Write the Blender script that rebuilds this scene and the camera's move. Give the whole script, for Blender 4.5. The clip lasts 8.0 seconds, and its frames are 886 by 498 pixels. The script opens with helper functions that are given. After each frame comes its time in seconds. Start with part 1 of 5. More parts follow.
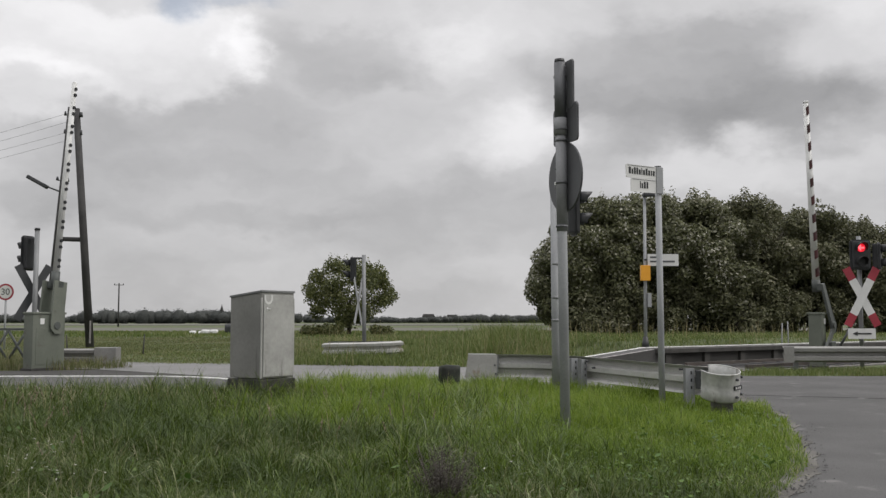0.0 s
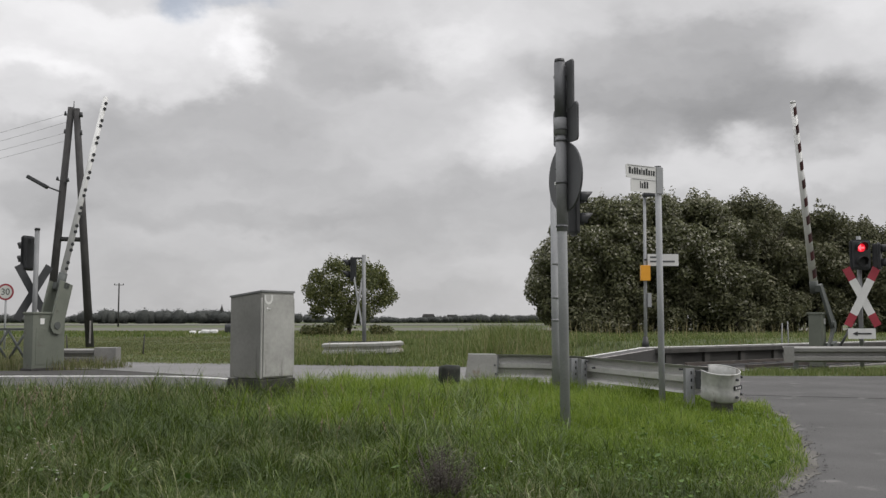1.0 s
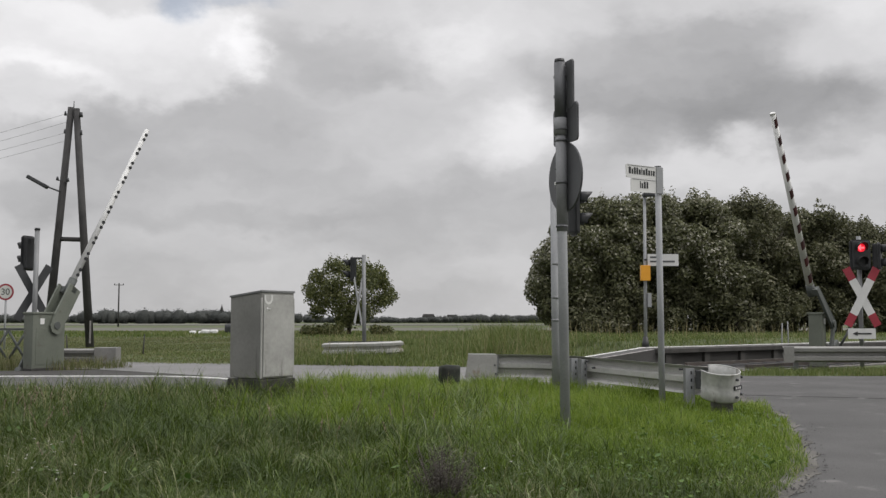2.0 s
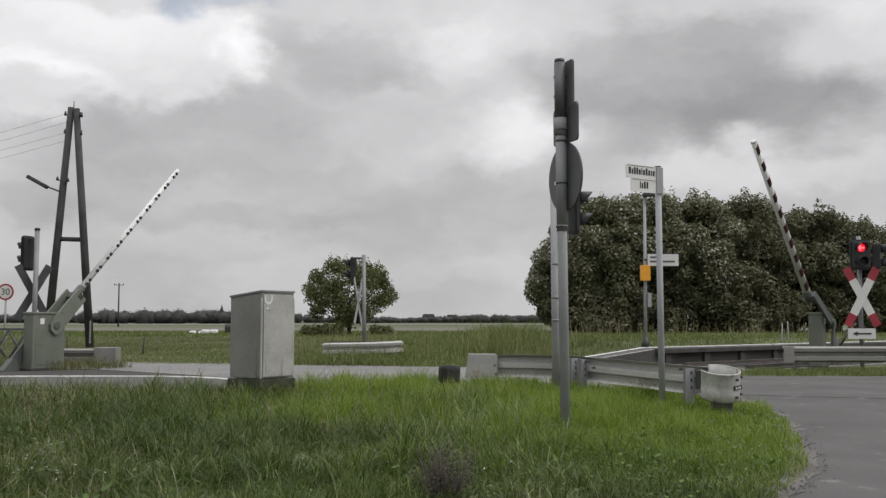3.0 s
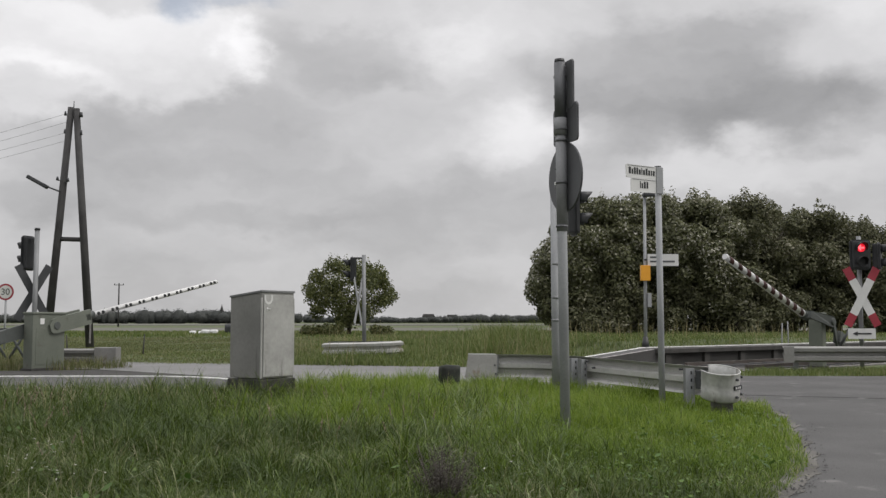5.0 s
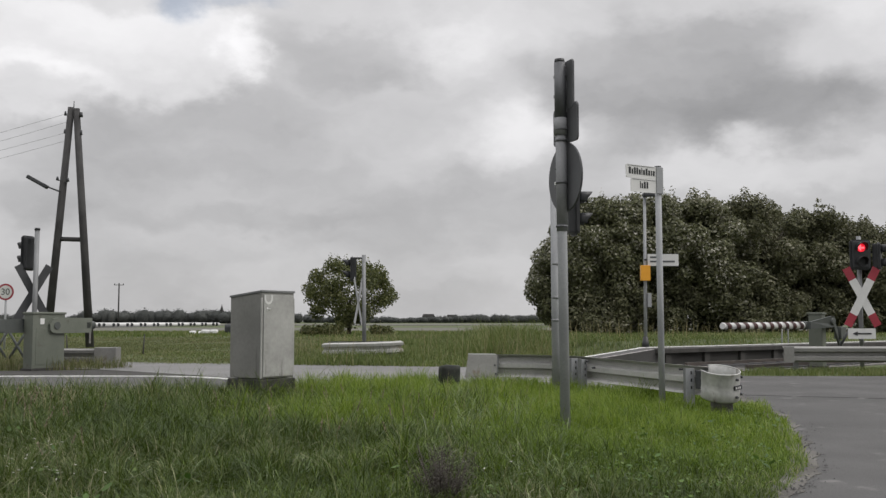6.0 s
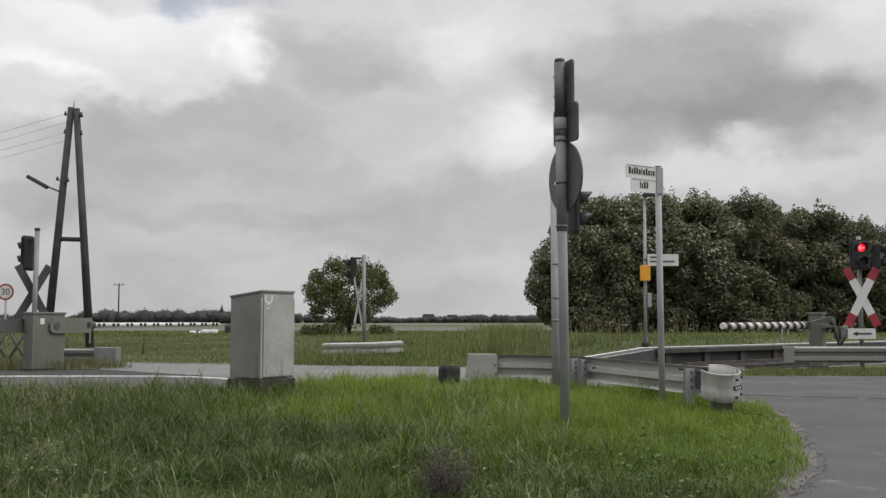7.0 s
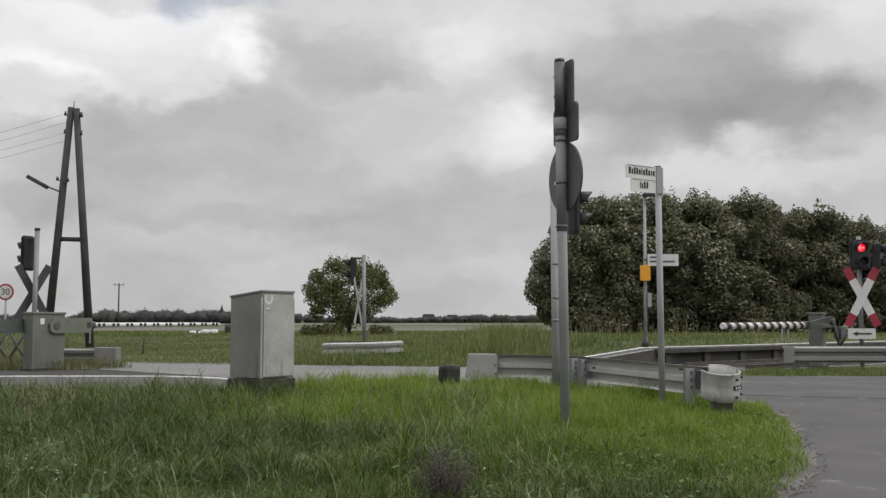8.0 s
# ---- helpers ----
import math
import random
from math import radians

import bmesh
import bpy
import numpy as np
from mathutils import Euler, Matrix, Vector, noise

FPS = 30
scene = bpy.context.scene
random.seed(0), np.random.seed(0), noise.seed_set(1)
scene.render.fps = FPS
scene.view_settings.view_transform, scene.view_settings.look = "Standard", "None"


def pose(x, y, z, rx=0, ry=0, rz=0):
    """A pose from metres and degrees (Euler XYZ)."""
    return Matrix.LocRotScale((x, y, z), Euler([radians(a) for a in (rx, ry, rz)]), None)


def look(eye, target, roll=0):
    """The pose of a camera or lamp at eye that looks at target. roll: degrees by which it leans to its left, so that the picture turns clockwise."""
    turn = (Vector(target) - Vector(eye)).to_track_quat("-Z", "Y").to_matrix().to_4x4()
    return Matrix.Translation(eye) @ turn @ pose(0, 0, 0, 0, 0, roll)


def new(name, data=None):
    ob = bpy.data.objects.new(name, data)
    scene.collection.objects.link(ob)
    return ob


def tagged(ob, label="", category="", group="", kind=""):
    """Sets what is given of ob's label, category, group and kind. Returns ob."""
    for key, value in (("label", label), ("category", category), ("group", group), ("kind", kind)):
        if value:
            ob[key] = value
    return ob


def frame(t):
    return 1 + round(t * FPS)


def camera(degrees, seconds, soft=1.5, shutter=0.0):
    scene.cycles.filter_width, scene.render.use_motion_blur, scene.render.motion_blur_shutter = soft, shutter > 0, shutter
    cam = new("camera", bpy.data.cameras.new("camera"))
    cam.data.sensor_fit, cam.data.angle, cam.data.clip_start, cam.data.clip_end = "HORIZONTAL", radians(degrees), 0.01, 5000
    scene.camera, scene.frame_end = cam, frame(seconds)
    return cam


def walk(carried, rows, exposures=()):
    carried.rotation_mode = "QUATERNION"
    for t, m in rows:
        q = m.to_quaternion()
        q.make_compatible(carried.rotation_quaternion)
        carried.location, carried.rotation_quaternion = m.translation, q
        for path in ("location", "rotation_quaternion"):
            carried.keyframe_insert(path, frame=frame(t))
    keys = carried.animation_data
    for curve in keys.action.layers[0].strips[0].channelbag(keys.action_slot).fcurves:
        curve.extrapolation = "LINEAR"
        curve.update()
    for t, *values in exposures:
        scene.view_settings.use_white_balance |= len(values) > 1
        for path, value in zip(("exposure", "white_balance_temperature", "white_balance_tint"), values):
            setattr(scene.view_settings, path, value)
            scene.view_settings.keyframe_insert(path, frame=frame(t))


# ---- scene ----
cam = camera(48, 8.0, soft=1.4)
walk(cam, [(0.0, pose(0, 0, 1.0, 94.157, 0, 0)), (8.0, pose(0, 0, 1.0, 94.157, 0, 0))])

rng = np.random.default_rng(7)
rnd = random.Random(11)


# ---------- world and light ----------
def cloud_bank(nt, warped, centre, spread, weight, total, inner_edge=0.15, outer_edge=1.25):
    """One large bank or gap in the cloud cover, round a direction of the sky."""
    c = Vector(centre).normalized()
    sub = nt.nodes.new("ShaderNodeVectorMath")
    sub.operation = "SUBTRACT"
    sub.inputs[1].default_value = c
    nt.links.new(warped, sub.inputs[0])
    mul = nt.nodes.new("ShaderNodeVectorMath")
    mul.operation = "MULTIPLY"
    mul.inputs[1].default_value = (1 / spread[0], 1 / spread[0], 1 / spread[1])
    nt.links.new(sub.outputs[0], mul.inputs[0])
    ln = nt.nodes.new("ShaderNodeVectorMath")
    ln.operation = "LENGTH"
    nt.links.new(mul.outputs[0], ln.inputs[0])
    mp = nt.nodes.new("ShaderNodeMapRange")
    mp.interpolation_type = "SMOOTHERSTEP"
    mp.inputs["From Min"].default_value, mp.inputs["From Max"].default_value = inner_edge, outer_edge
    mp.inputs["To Min"].default_value, mp.inputs["To Max"].default_value = weight, 0.0
    nt.links.new(ln.outputs["Value"], mp.inputs["Value"])
    add = nt.nodes.new("ShaderNodeMath")
    nt.links.new(total, add.inputs[0])
    nt.links.new(mp.outputs[0], add.inputs[1])
    return add.outputs[0]


def build_world():
    world = bpy.data.worlds.new("overcast_sky")
    scene.world = world
    world.use_nodes = True
    nt = world.node_tree
    nt.nodes.clear()
    N, L = nt.nodes.new, nt.links.new
    out, bg = N("ShaderNodeOutputWorld"), N("ShaderNodeBackground")
    tc = N("ShaderNodeTexCoord")
    # fine billows shift the edges of the banks
    warp = N("ShaderNodeTexNoise")
    warp.inputs["Scale"].default_value, warp.inputs["Detail"].default_value = 13.0, 5.0
    warp.inputs["Roughness"].default_value = 0.55
    stretch = N("ShaderNodeMapping")
    stretch.inputs["Scale"].default_value = (1.0, 1.0, 1.6)
    L(tc.outputs["Generated"], stretch.inputs["Vector"])
    L(stretch.outputs[0], warp.inputs["Vector"])
    half = N("ShaderNodeVectorMath")
    half.operation = "SUBTRACT"
    half.inputs[1].default_value = (0.5, 0.5, 0.5)
    L(warp.outputs["Color"], half.inputs[0])
    sc = N("ShaderNodeVectorMath")
    sc.operation = "MULTIPLY"
    sc.inputs[1].default_value = (0.11, 0.11, 0.085)
    L(half.outputs[0], sc.inputs[0])
    wv = N("ShaderNodeVectorMath")
    L(tc.outputs["Generated"], wv.inputs[0])
    L(sc.outputs[0], wv.inputs[1])
    # streaky cover
    n1 = N("ShaderNodeTexNoise")
    n1.inputs["Scale"].default_value, n1.inputs["Detail"].default_value = 6.0, 5.0
    n1.inputs["Roughness"].default_value = 0.5
    m1 = N("ShaderNodeMapping")
    m1.inputs["Scale"].default_value = (1.0, 1.0, 2.2)
    m1.inputs["Location"].default_value = (0.3, 0.0, 0.15)
    L(wv.outputs[0], m1.inputs["Vector"])
    L(m1.outputs[0], n1.inputs["Vector"])
    mr = N("ShaderNodeMapRange")
    mr.inputs["From Min"].default_value, mr.inputs["From Max"].default_value = 0.34, 0.66
    mr.inputs["To Min"].default_value, mr.inputs["To Max"].default_value = 0.475, 0.60
    L(n1.outputs["Fac"], mr.inputs["Value"])
    total = mr.outputs[0]
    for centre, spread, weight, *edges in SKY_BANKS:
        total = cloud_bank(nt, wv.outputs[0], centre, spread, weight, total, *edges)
    # an overcast sky is brighter overhead
    sep = N("ShaderNodeSeparateXYZ")
    L(tc.outputs["Generated"], sep.inputs[0])
    up = N("ShaderNodeMapRange")
    up.interpolation_type = "SMOOTHSTEP"
    up.inputs["From Min"].default_value, up.inputs["From Max"].default_value = 0.33, 0.9
    up.inputs["To Min"].default_value, up.inputs["To Max"].default_value = 1.0, 3.3
    L(sep.outputs["Z"], up.inputs["Value"])
    br = N("ShaderNodeMath")
    br.operation = "MULTIPLY"
    L(total, br.inputs[0])
    L(up.outputs[0], br.inputs[1])
    tint = N("ShaderNodeMix")
    tint.data_type = "RGBA"
    tint.blend_type = "MULTIPLY"
    tint.inputs[0].default_value = 1.0
    tint.inputs[7].default_value = (1.012, 1.0, 1.012, 1)
    L(br.outputs[0], tint.inputs[6])
    # blue sky shows through thin places
    sky = N("ShaderNodeTexSky")
    sky.sky_type = "NISHITA"
    sky.sun_disc = False
    sky.sun_elevation, sky.sun_rotation = radians(46), radians(100)
    dim = N("ShaderNodeVectorMath")
    dim.operation = "SCALE"
    dim.inputs["Scale"].default_value = 0.10
    L(sky.outputs[0], dim.inputs[0])
    zero = N("ShaderNodeValue")
    zero.outputs[0].default_value = 0.03
    gap = zero.outputs[0]
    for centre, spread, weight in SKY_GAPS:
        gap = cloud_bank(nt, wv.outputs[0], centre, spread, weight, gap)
    mix = N("ShaderNodeMix")
    mix.data_type = "RGBA"
    L(gap, mix.inputs[0])
    L(tint.outputs[2], mix.inputs[6])
    L(dim.outputs[0], mix.inputs[7])
    L(mix.outputs[2], bg.inputs["Color"])
    bg.inputs["Strength"].default_value = 1.0
    L(bg.outputs[0], out.inputs[0])


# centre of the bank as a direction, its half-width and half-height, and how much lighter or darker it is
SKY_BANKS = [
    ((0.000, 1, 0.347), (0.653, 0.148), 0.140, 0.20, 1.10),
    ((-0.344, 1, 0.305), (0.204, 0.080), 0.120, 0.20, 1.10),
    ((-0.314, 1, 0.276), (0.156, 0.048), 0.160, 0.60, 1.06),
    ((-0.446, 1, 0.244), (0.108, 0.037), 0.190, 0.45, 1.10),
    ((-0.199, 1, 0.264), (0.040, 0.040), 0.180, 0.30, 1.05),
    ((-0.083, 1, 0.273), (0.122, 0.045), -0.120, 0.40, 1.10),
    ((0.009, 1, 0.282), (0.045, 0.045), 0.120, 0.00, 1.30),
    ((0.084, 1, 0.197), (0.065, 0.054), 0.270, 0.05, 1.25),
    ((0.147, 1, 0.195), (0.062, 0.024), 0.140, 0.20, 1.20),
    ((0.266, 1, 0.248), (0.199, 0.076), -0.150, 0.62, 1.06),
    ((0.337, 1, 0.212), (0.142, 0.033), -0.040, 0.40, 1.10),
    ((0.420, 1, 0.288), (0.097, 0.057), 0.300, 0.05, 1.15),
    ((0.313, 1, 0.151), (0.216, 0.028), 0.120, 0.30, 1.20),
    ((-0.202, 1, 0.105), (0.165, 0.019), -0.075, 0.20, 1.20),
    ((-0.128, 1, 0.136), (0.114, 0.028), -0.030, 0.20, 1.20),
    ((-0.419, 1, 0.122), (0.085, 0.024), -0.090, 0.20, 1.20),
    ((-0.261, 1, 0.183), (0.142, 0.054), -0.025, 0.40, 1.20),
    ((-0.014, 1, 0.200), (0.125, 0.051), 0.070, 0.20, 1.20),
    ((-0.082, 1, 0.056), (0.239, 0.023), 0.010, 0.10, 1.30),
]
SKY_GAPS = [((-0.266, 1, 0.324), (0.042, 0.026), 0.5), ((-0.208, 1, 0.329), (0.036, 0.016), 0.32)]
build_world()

sun = new("sun", bpy.data.lights.new("sun", "SUN"))
sun.data.energy, sun.data.angle, sun.data.color = 1.3, radians(30), (1.0, 0.96, 0.9)
sun.matrix_world = look((49, -9, 52), (0, 0, 0))


# ---------- materials ----------
def mat(name, a, b, rough=0.7, metal=0.0, big=0.6, fine=40.0, bump=0.15, spots=None, grime=0.35, contrast=0.5):
    """A surface whose colour drifts between a and b in large patches and in fine grain; spots: (colour, scale, amount)."""
    m = bpy.data.materials.new(name)
    m.use_nodes = True
    nt = m.node_tree
    N, L = nt.nodes.new, nt.links.new
    p = nt.nodes["Principled BSDF"]
    p.inputs["Roughness"].default_value, p.inputs["Metallic"].default_value = rough, metal
    tc = N("ShaderNodeTexCoord")
    n1, n2 = N("ShaderNodeTexNoise"), N("ShaderNodeTexNoise")
    n1.inputs["Scale"].default_value, n1.inputs["Detail"].default_value = big, 6
    n2.inputs["Scale"].default_value, n2.inputs["Detail"].default_value = fine, 4
    L(tc.outputs["Object"], n1.inputs["Vector"])
    L(tc.outputs["Object"], n2.inputs["Vector"])
    mx = N("ShaderNodeMath")
    mx.operation = "MULTIPLY_ADD"
    L(n2.outputs["Fac"], mx.inputs[0])
    mx.inputs[1].default_value = grime
    sh = N("ShaderNodeMath")
    sh.operation = "SUBTRACT"
    L(n1.outputs["Fac"], sh.inputs[0])
    sh.inputs[1].default_value = grime * 0.5
    L(sh.outputs[0], mx.inputs[2])
    mr = N("ShaderNodeMapRange")
    mr.inputs["From Min"].default_value, mr.inputs["From Max"].default_value = 0.5 - 0.4 * contrast, 0.5 + 0.4 * contrast
    L(mx.outputs[0], mr.inputs["Value"])
    cm = N("ShaderNodeMix")
    cm.data_type = "RGBA"
    cm.inputs[6].default_value, cm.inputs[7].default_value = (*a, 1), (*b, 1)
    L(mr.outputs[0], cm.inputs[0])
    col = cm.outputs[2]
    if spots:
        n3 = N("ShaderNodeTexNoise")
        n3.inputs["Scale"].default_value, n3.inputs["Detail"].default_value = spots[1], 5
        mp = N("ShaderNodeMapping")
        mp.inputs["Scale"].default_value = (1, 1, spots[3] if len(spots) > 3 else 1)
        L(tc.outputs["Object"], mp.inputs["Vector"])
        L(mp.outputs[0], n3.inputs["Vector"])
        m3 = N("ShaderNodeMapRange")
        m3.inputs["From Min"].default_value, m3.inputs["From Max"].default_value = 0.70 - spots[2], 0.78 - spots[2]
        L(n3.outputs["Fac"], m3.inputs["Value"])
        c3 = N("ShaderNodeMix")
        c3.data_type = "RGBA"
        c3.inputs[7].default_value = (*spots[0], 1)
        L(m3.outputs[0], c3.inputs[0])
        L(col, c3.inputs[6])
        col = c3.outputs[2]
    L(col, p.inputs["Base Color"])
    if bump:
        bp = N("ShaderNodeBump")
        bp.inputs["Strength"].default_value, bp.inputs["Distance"].default_value = bump, 0.01
        L(n2.outputs["Fac"], bp.inputs["Height"])
        L(bp.outputs[0], p.inputs["Normal"])
    return m


def leaf_mat(name, stops, translucent=0.25, rough=0.55, patch=0.0):
    """Foliage: each leaf or blade takes its own colour from the stops, with slow drifts over the ground."""
    m = bpy.data.materials.new(name)
    m.use_nodes = True
    nt = m.node_tree
    N, L = nt.nodes.new, nt.links.new
    p = nt.nodes["Principled BSDF"]
    p.inputs["Roughness"].default_value = rough
    p.inputs["Specular IOR Level"].default_value = 0.38
    g, ramp = N("ShaderNodeNewGeometry"), N("ShaderNodeValToRGB")
    e = ramp.color_ramp.elements
    while len(e) < len(stops):
        e.new(0.5)
    for k, (pos, c) in enumerate(stops):
        e[k].position, e[k].color = pos, (*c, 1)
    fac = g.outputs["Random Per Island"]
    if patch:
        tc, n = N("ShaderNodeTexCoord"), N("ShaderNodeTexNoise")
        n.inputs["Scale"].default_value, n.inputs["Detail"].default_value = patch, 4
        L(tc.outputs["Object"], n.inputs["Vector"])
        mr = N("ShaderNodeMapRange")
        mr.inputs["From Min"].default_value, mr.inputs["From Max"].default_value = 0.3, 0.7
        mr.inputs["To Min"].default_value, mr.inputs["To Max"].default_value = -0.28, 0.28
        L(n.outputs["Fac"], mr.inputs["Value"])
        ad = N("ShaderNodeMath")
        L(fac, ad.inputs[0])
        L(mr.outputs[0], ad.inputs[1])
        fac = ad.outputs[0]
    L(fac, ramp.inputs[0])
    L(ramp.outputs[0], p.inputs["Base Color"])
    tr, mx = N("ShaderNodeBsdfTranslucent"), N("ShaderNodeMixShader")
    L(ramp.outputs[0], tr.inputs[0])
    mx.inputs[0].default_value = translucent
    L(p.outputs[0], mx.inputs[1])
    L(tr.outputs[0], mx.inputs[2])
    L(mx.outputs[0], nt.nodes["Material Output"].inputs[0])
    return m


def glow_mat(name, colour, strength):
    m = bpy.data.materials.new(name)
    m.use_nodes = True
    p = m.node_tree.nodes["Principled BSDF"]
    p.inputs["Base Color"].default_value = (*colour, 1)
    p.inputs["Emission Color"].default_value = (*colour, 1)
    p.inputs["Emission Strength"].default_value = strength
    return m


GALV = mat("galvanised_steel", (0.235, 0.242, 0.252), (0.34, 0.347, 0.358), 0.8, 0.0, 1.5, 60, 0.05)
GALV_DARK = mat("weathered_zinc", (0.16, 0.165, 0.17), (0.25, 0.255, 0.26), 0.6, 0.3, 2.0, 50, 0.05)
STRAIGHT_ZINC = mat("dull_guardrail_zinc", (0.165, 0.163, 0.155), (0.255, 0.252, 0.242), 0.7, 0.05, 1.2, 30, 0.05, ((0.15, 0.13, 0.11), 2.2, 0.06))
RAIL_ZINC = mat("guardrail_zinc", (0.31, 0.308, 0.297), (0.47, 0.466, 0.45), 0.55, 0.15, 1.2, 30, 0.05, ((0.24, 0.2, 0.16), 2.2, 0.06))
SIGN_BACK = mat("sign_back_grey", (0.082, 0.084, 0.09), (0.115, 0.117, 0.124), 0.5, 0.2, 2.5, 50, 0.03)
COLLAR = mat("weathered_sleeve_zinc", (0.165, 0.168, 0.175), (0.24, 0.243, 0.25), 0.7, 0.05, 3, 50, 0.05)
SIGN_WHITE = mat("sign_white", (0.56, 0.56, 0.55), (0.66, 0.66, 0.65), 0.4, 0, 3, 60, 0.02)
WHITE_PAINT = mat("white_paint", (0.48, 0.48, 0.47), (0.66, 0.66, 0.65), 0.45, 0, 3, 60, 0.04, ((0.35, 0.34, 0.31), 6, 0.03))
CAP_WHITE = mat("worn_white_coating", (0.30, 0.30, 0.29), (0.52, 0.52, 0.505), 0.45, 0.0, 5, 30, 0.05, ((0.19, 0.175, 0.155), 9, 0.10, 0.4))
END_SHEET = mat("stained_end_sheet", (0.25, 0.245, 0.235), (0.36, 0.355, 0.34), 0.55, 0.1, 2.5, 30, 0.05, ((0.20, 0.13, 0.085), 4.0, 0.10))
# spotted steel whose dark base includes the shade below the terminal
TERMINAL_POST = mat("shaded_stained_steel", (0.07, 0.068, 0.064), (0.13, 0.125, 0.118), 0.7, 0.1, 4, 40, 0.1, ((0.05, 0.04, 0.032), 7, 0.1))
RED_PAINT = mat("red_film", (0.25, 0.022, 0.035), (0.33, 0.035, 0.055), 0.4, 0, 4, 60, 0.02)
RED_DARK = mat("dull_red_film", (0.028, 0.009, 0.009), (0.060, 0.012, 0.013), 0.6, 0, 4, 60, 0.02)
BLACK = mat("black_plastic", (0.012, 0.013, 0.015), (0.025, 0.026, 0.028), 0.5, 0, 3, 60, 0.03)
STUB = mat("mossy_black_rubber", (0.012, 0.014, 0.012), (0.034, 0.038, 0.028), 0.8, 0, 6, 40, 0.3, ((0.06, 0.065, 0.05), 9, 0.08, 0.3))
DARK_STEEL = mat("dark_steel", (0.035, 0.037, 0.04), (0.06, 0.062, 0.066), 0.6, 0.2, 3, 50, 0.05)
BARRIER_GREY = mat("barrier_grey_green", (0.098, 0.110, 0.088), (0.145, 0.157, 0.130), 0.6, 0.0, 1.6, 40, 0.05, ((0.09, 0.085, 0.07), 5, 0.05))
BARRIER_DARK = mat("barrier_dark_grey", (0.055, 0.062, 0.058), (0.085, 0.092, 0.088), 0.6, 0.1, 2, 40, 0.05)
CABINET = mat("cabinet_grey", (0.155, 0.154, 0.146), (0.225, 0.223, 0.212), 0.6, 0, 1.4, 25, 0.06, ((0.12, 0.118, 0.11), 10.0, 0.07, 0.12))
# stained like the body, but paler: light from the right is in the colour
CABINET_LIT = mat("cabinet_lit_grey", (0.27, 0.268, 0.258), (0.42, 0.417, 0.405), 0.55, 0, 2.6, 24, 0.08, ((0.15, 0.147, 0.138), 11.0, 0.11, 0.14))
PLINTH = mat("dark_concrete", (0.028, 0.027, 0.025), (0.06, 0.057, 0.053), 0.9, 0, 3, 60, 0.3)
TIMBER = mat("tarred_wood", (0.024, 0.023, 0.024), (0.058, 0.056, 0.056), 0.85, 0, 1.5, 30, 0.3)
# paler base colour stands for the sky reflected at a glancing angle
ASPHALT_SHEEN = mat("pale_sheen_asphalt", (0.098, 0.096, 0.094), (0.155, 0.152, 0.149), 0.6, 0, 0.7, 60, 0.5, ((0.09, 0.088, 0.085), 1.5, 0.06, 1.0))
ASPHALT = mat("asphalt", (0.043, 0.042, 0.041), (0.076, 0.074, 0.073), 0.8, 0, 0.9, 55, 0.8, ((0.135, 0.13, 0.127), 2.3, 0.07))
ASPHALT_DARK = mat("dark_asphalt", (0.042, 0.041, 0.04), (0.07, 0.068, 0.066), 0.9, 0, 0.6, 90, 0.35)
MARKING = mat("road_marking", (0.55, 0.55, 0.53), (0.78, 0.78, 0.76), 0.7, 0, 3, 30, 0.1, ((0.2, 0.2, 0.19), 5, 0.08))
ASPHALT_DARK.node_tree.nodes["Principled BSDF"].inputs["Specular IOR Level"].default_value = 0.12
OLD_MARKING = mat("faded_marking", (0.20, 0.185, 0.18), (0.34, 0.32, 0.315), 0.8, 0, 3, 30, 0.1, ((0.1, 0.095, 0.09), 5, 0.12))
GRAVEL = mat("gravel", (0.05, 0.046, 0.04), (0.16, 0.152, 0.14), 0.95, 0, 2, 60, 0.6)
SOIL = mat("grassy_soil", (0.04, 0.055, 0.018), (0.085, 0.105, 0.034), 0.95, 0, 0.4, 12, 0.5, ((0.085, 0.085, 0.035), 0.16, 0.06))
FIELD_PALE = mat("pale_stubble_field", (0.078, 0.078, 0.060), (0.112, 0.109, 0.088), 0.95, 0, 0.03, 2, 0.2)
RUST_RAIL = mat("rail_steel", (0.06, 0.05, 0.045), (0.11, 0.095, 0.085), 0.6, 0.5, 3, 40, 0.1)
YELLOW = mat("orange_yellow_enamel", (0.70, 0.30, 0.02), (0.80, 0.38, 0.035), 0.4, 0, 3, 40, 0.02)
GRASS = leaf_mat("grass_blades", [(0.0, (0.058, 0.096, 0.013)), (0.3, (0.104, 0.165, 0.019)), (0.7, (0.158, 0.232, 0.030)), (0.97, (0.18, 0.26, 0.045)), (1.0, (0.30, 0.30, 0.14))], 0.42, 0.5, 0.55)
GRASS_FRESH = leaf_mat("fresh_grass_blades", [(0.0, (0.085, 0.135, 0.014)), (0.4, (0.145, 0.22, 0.022)), (0.8, (0.20, 0.285, 0.035)), (1.0, (0.29, 0.35, 0.08))], 0.48, 0.5, 0.5)
GRASS_RANK = leaf_mat("rank_grass_blades", [(0.0, (0.029, 0.050, 0.006)), (0.35, (0.044, 0.075, 0.008)), (0.78, (0.075, 0.112, 0.014)), (0.95, (0.14, 0.165, 0.05)), (1.0, (0.26, 0.255, 0.15))], 0.33, 0.5, 0.55)
TUSSOCK = leaf_mat("glossy_tussock_blades", [(0.0, (0.060, 0.098, 0.020)), (0.5, (0.105, 0.155, 0.034)), (0.9, (0.15, 0.205, 0.055)), (1.0, (0.26, 0.29, 0.12))], 0.3, 0.32, 0.5)
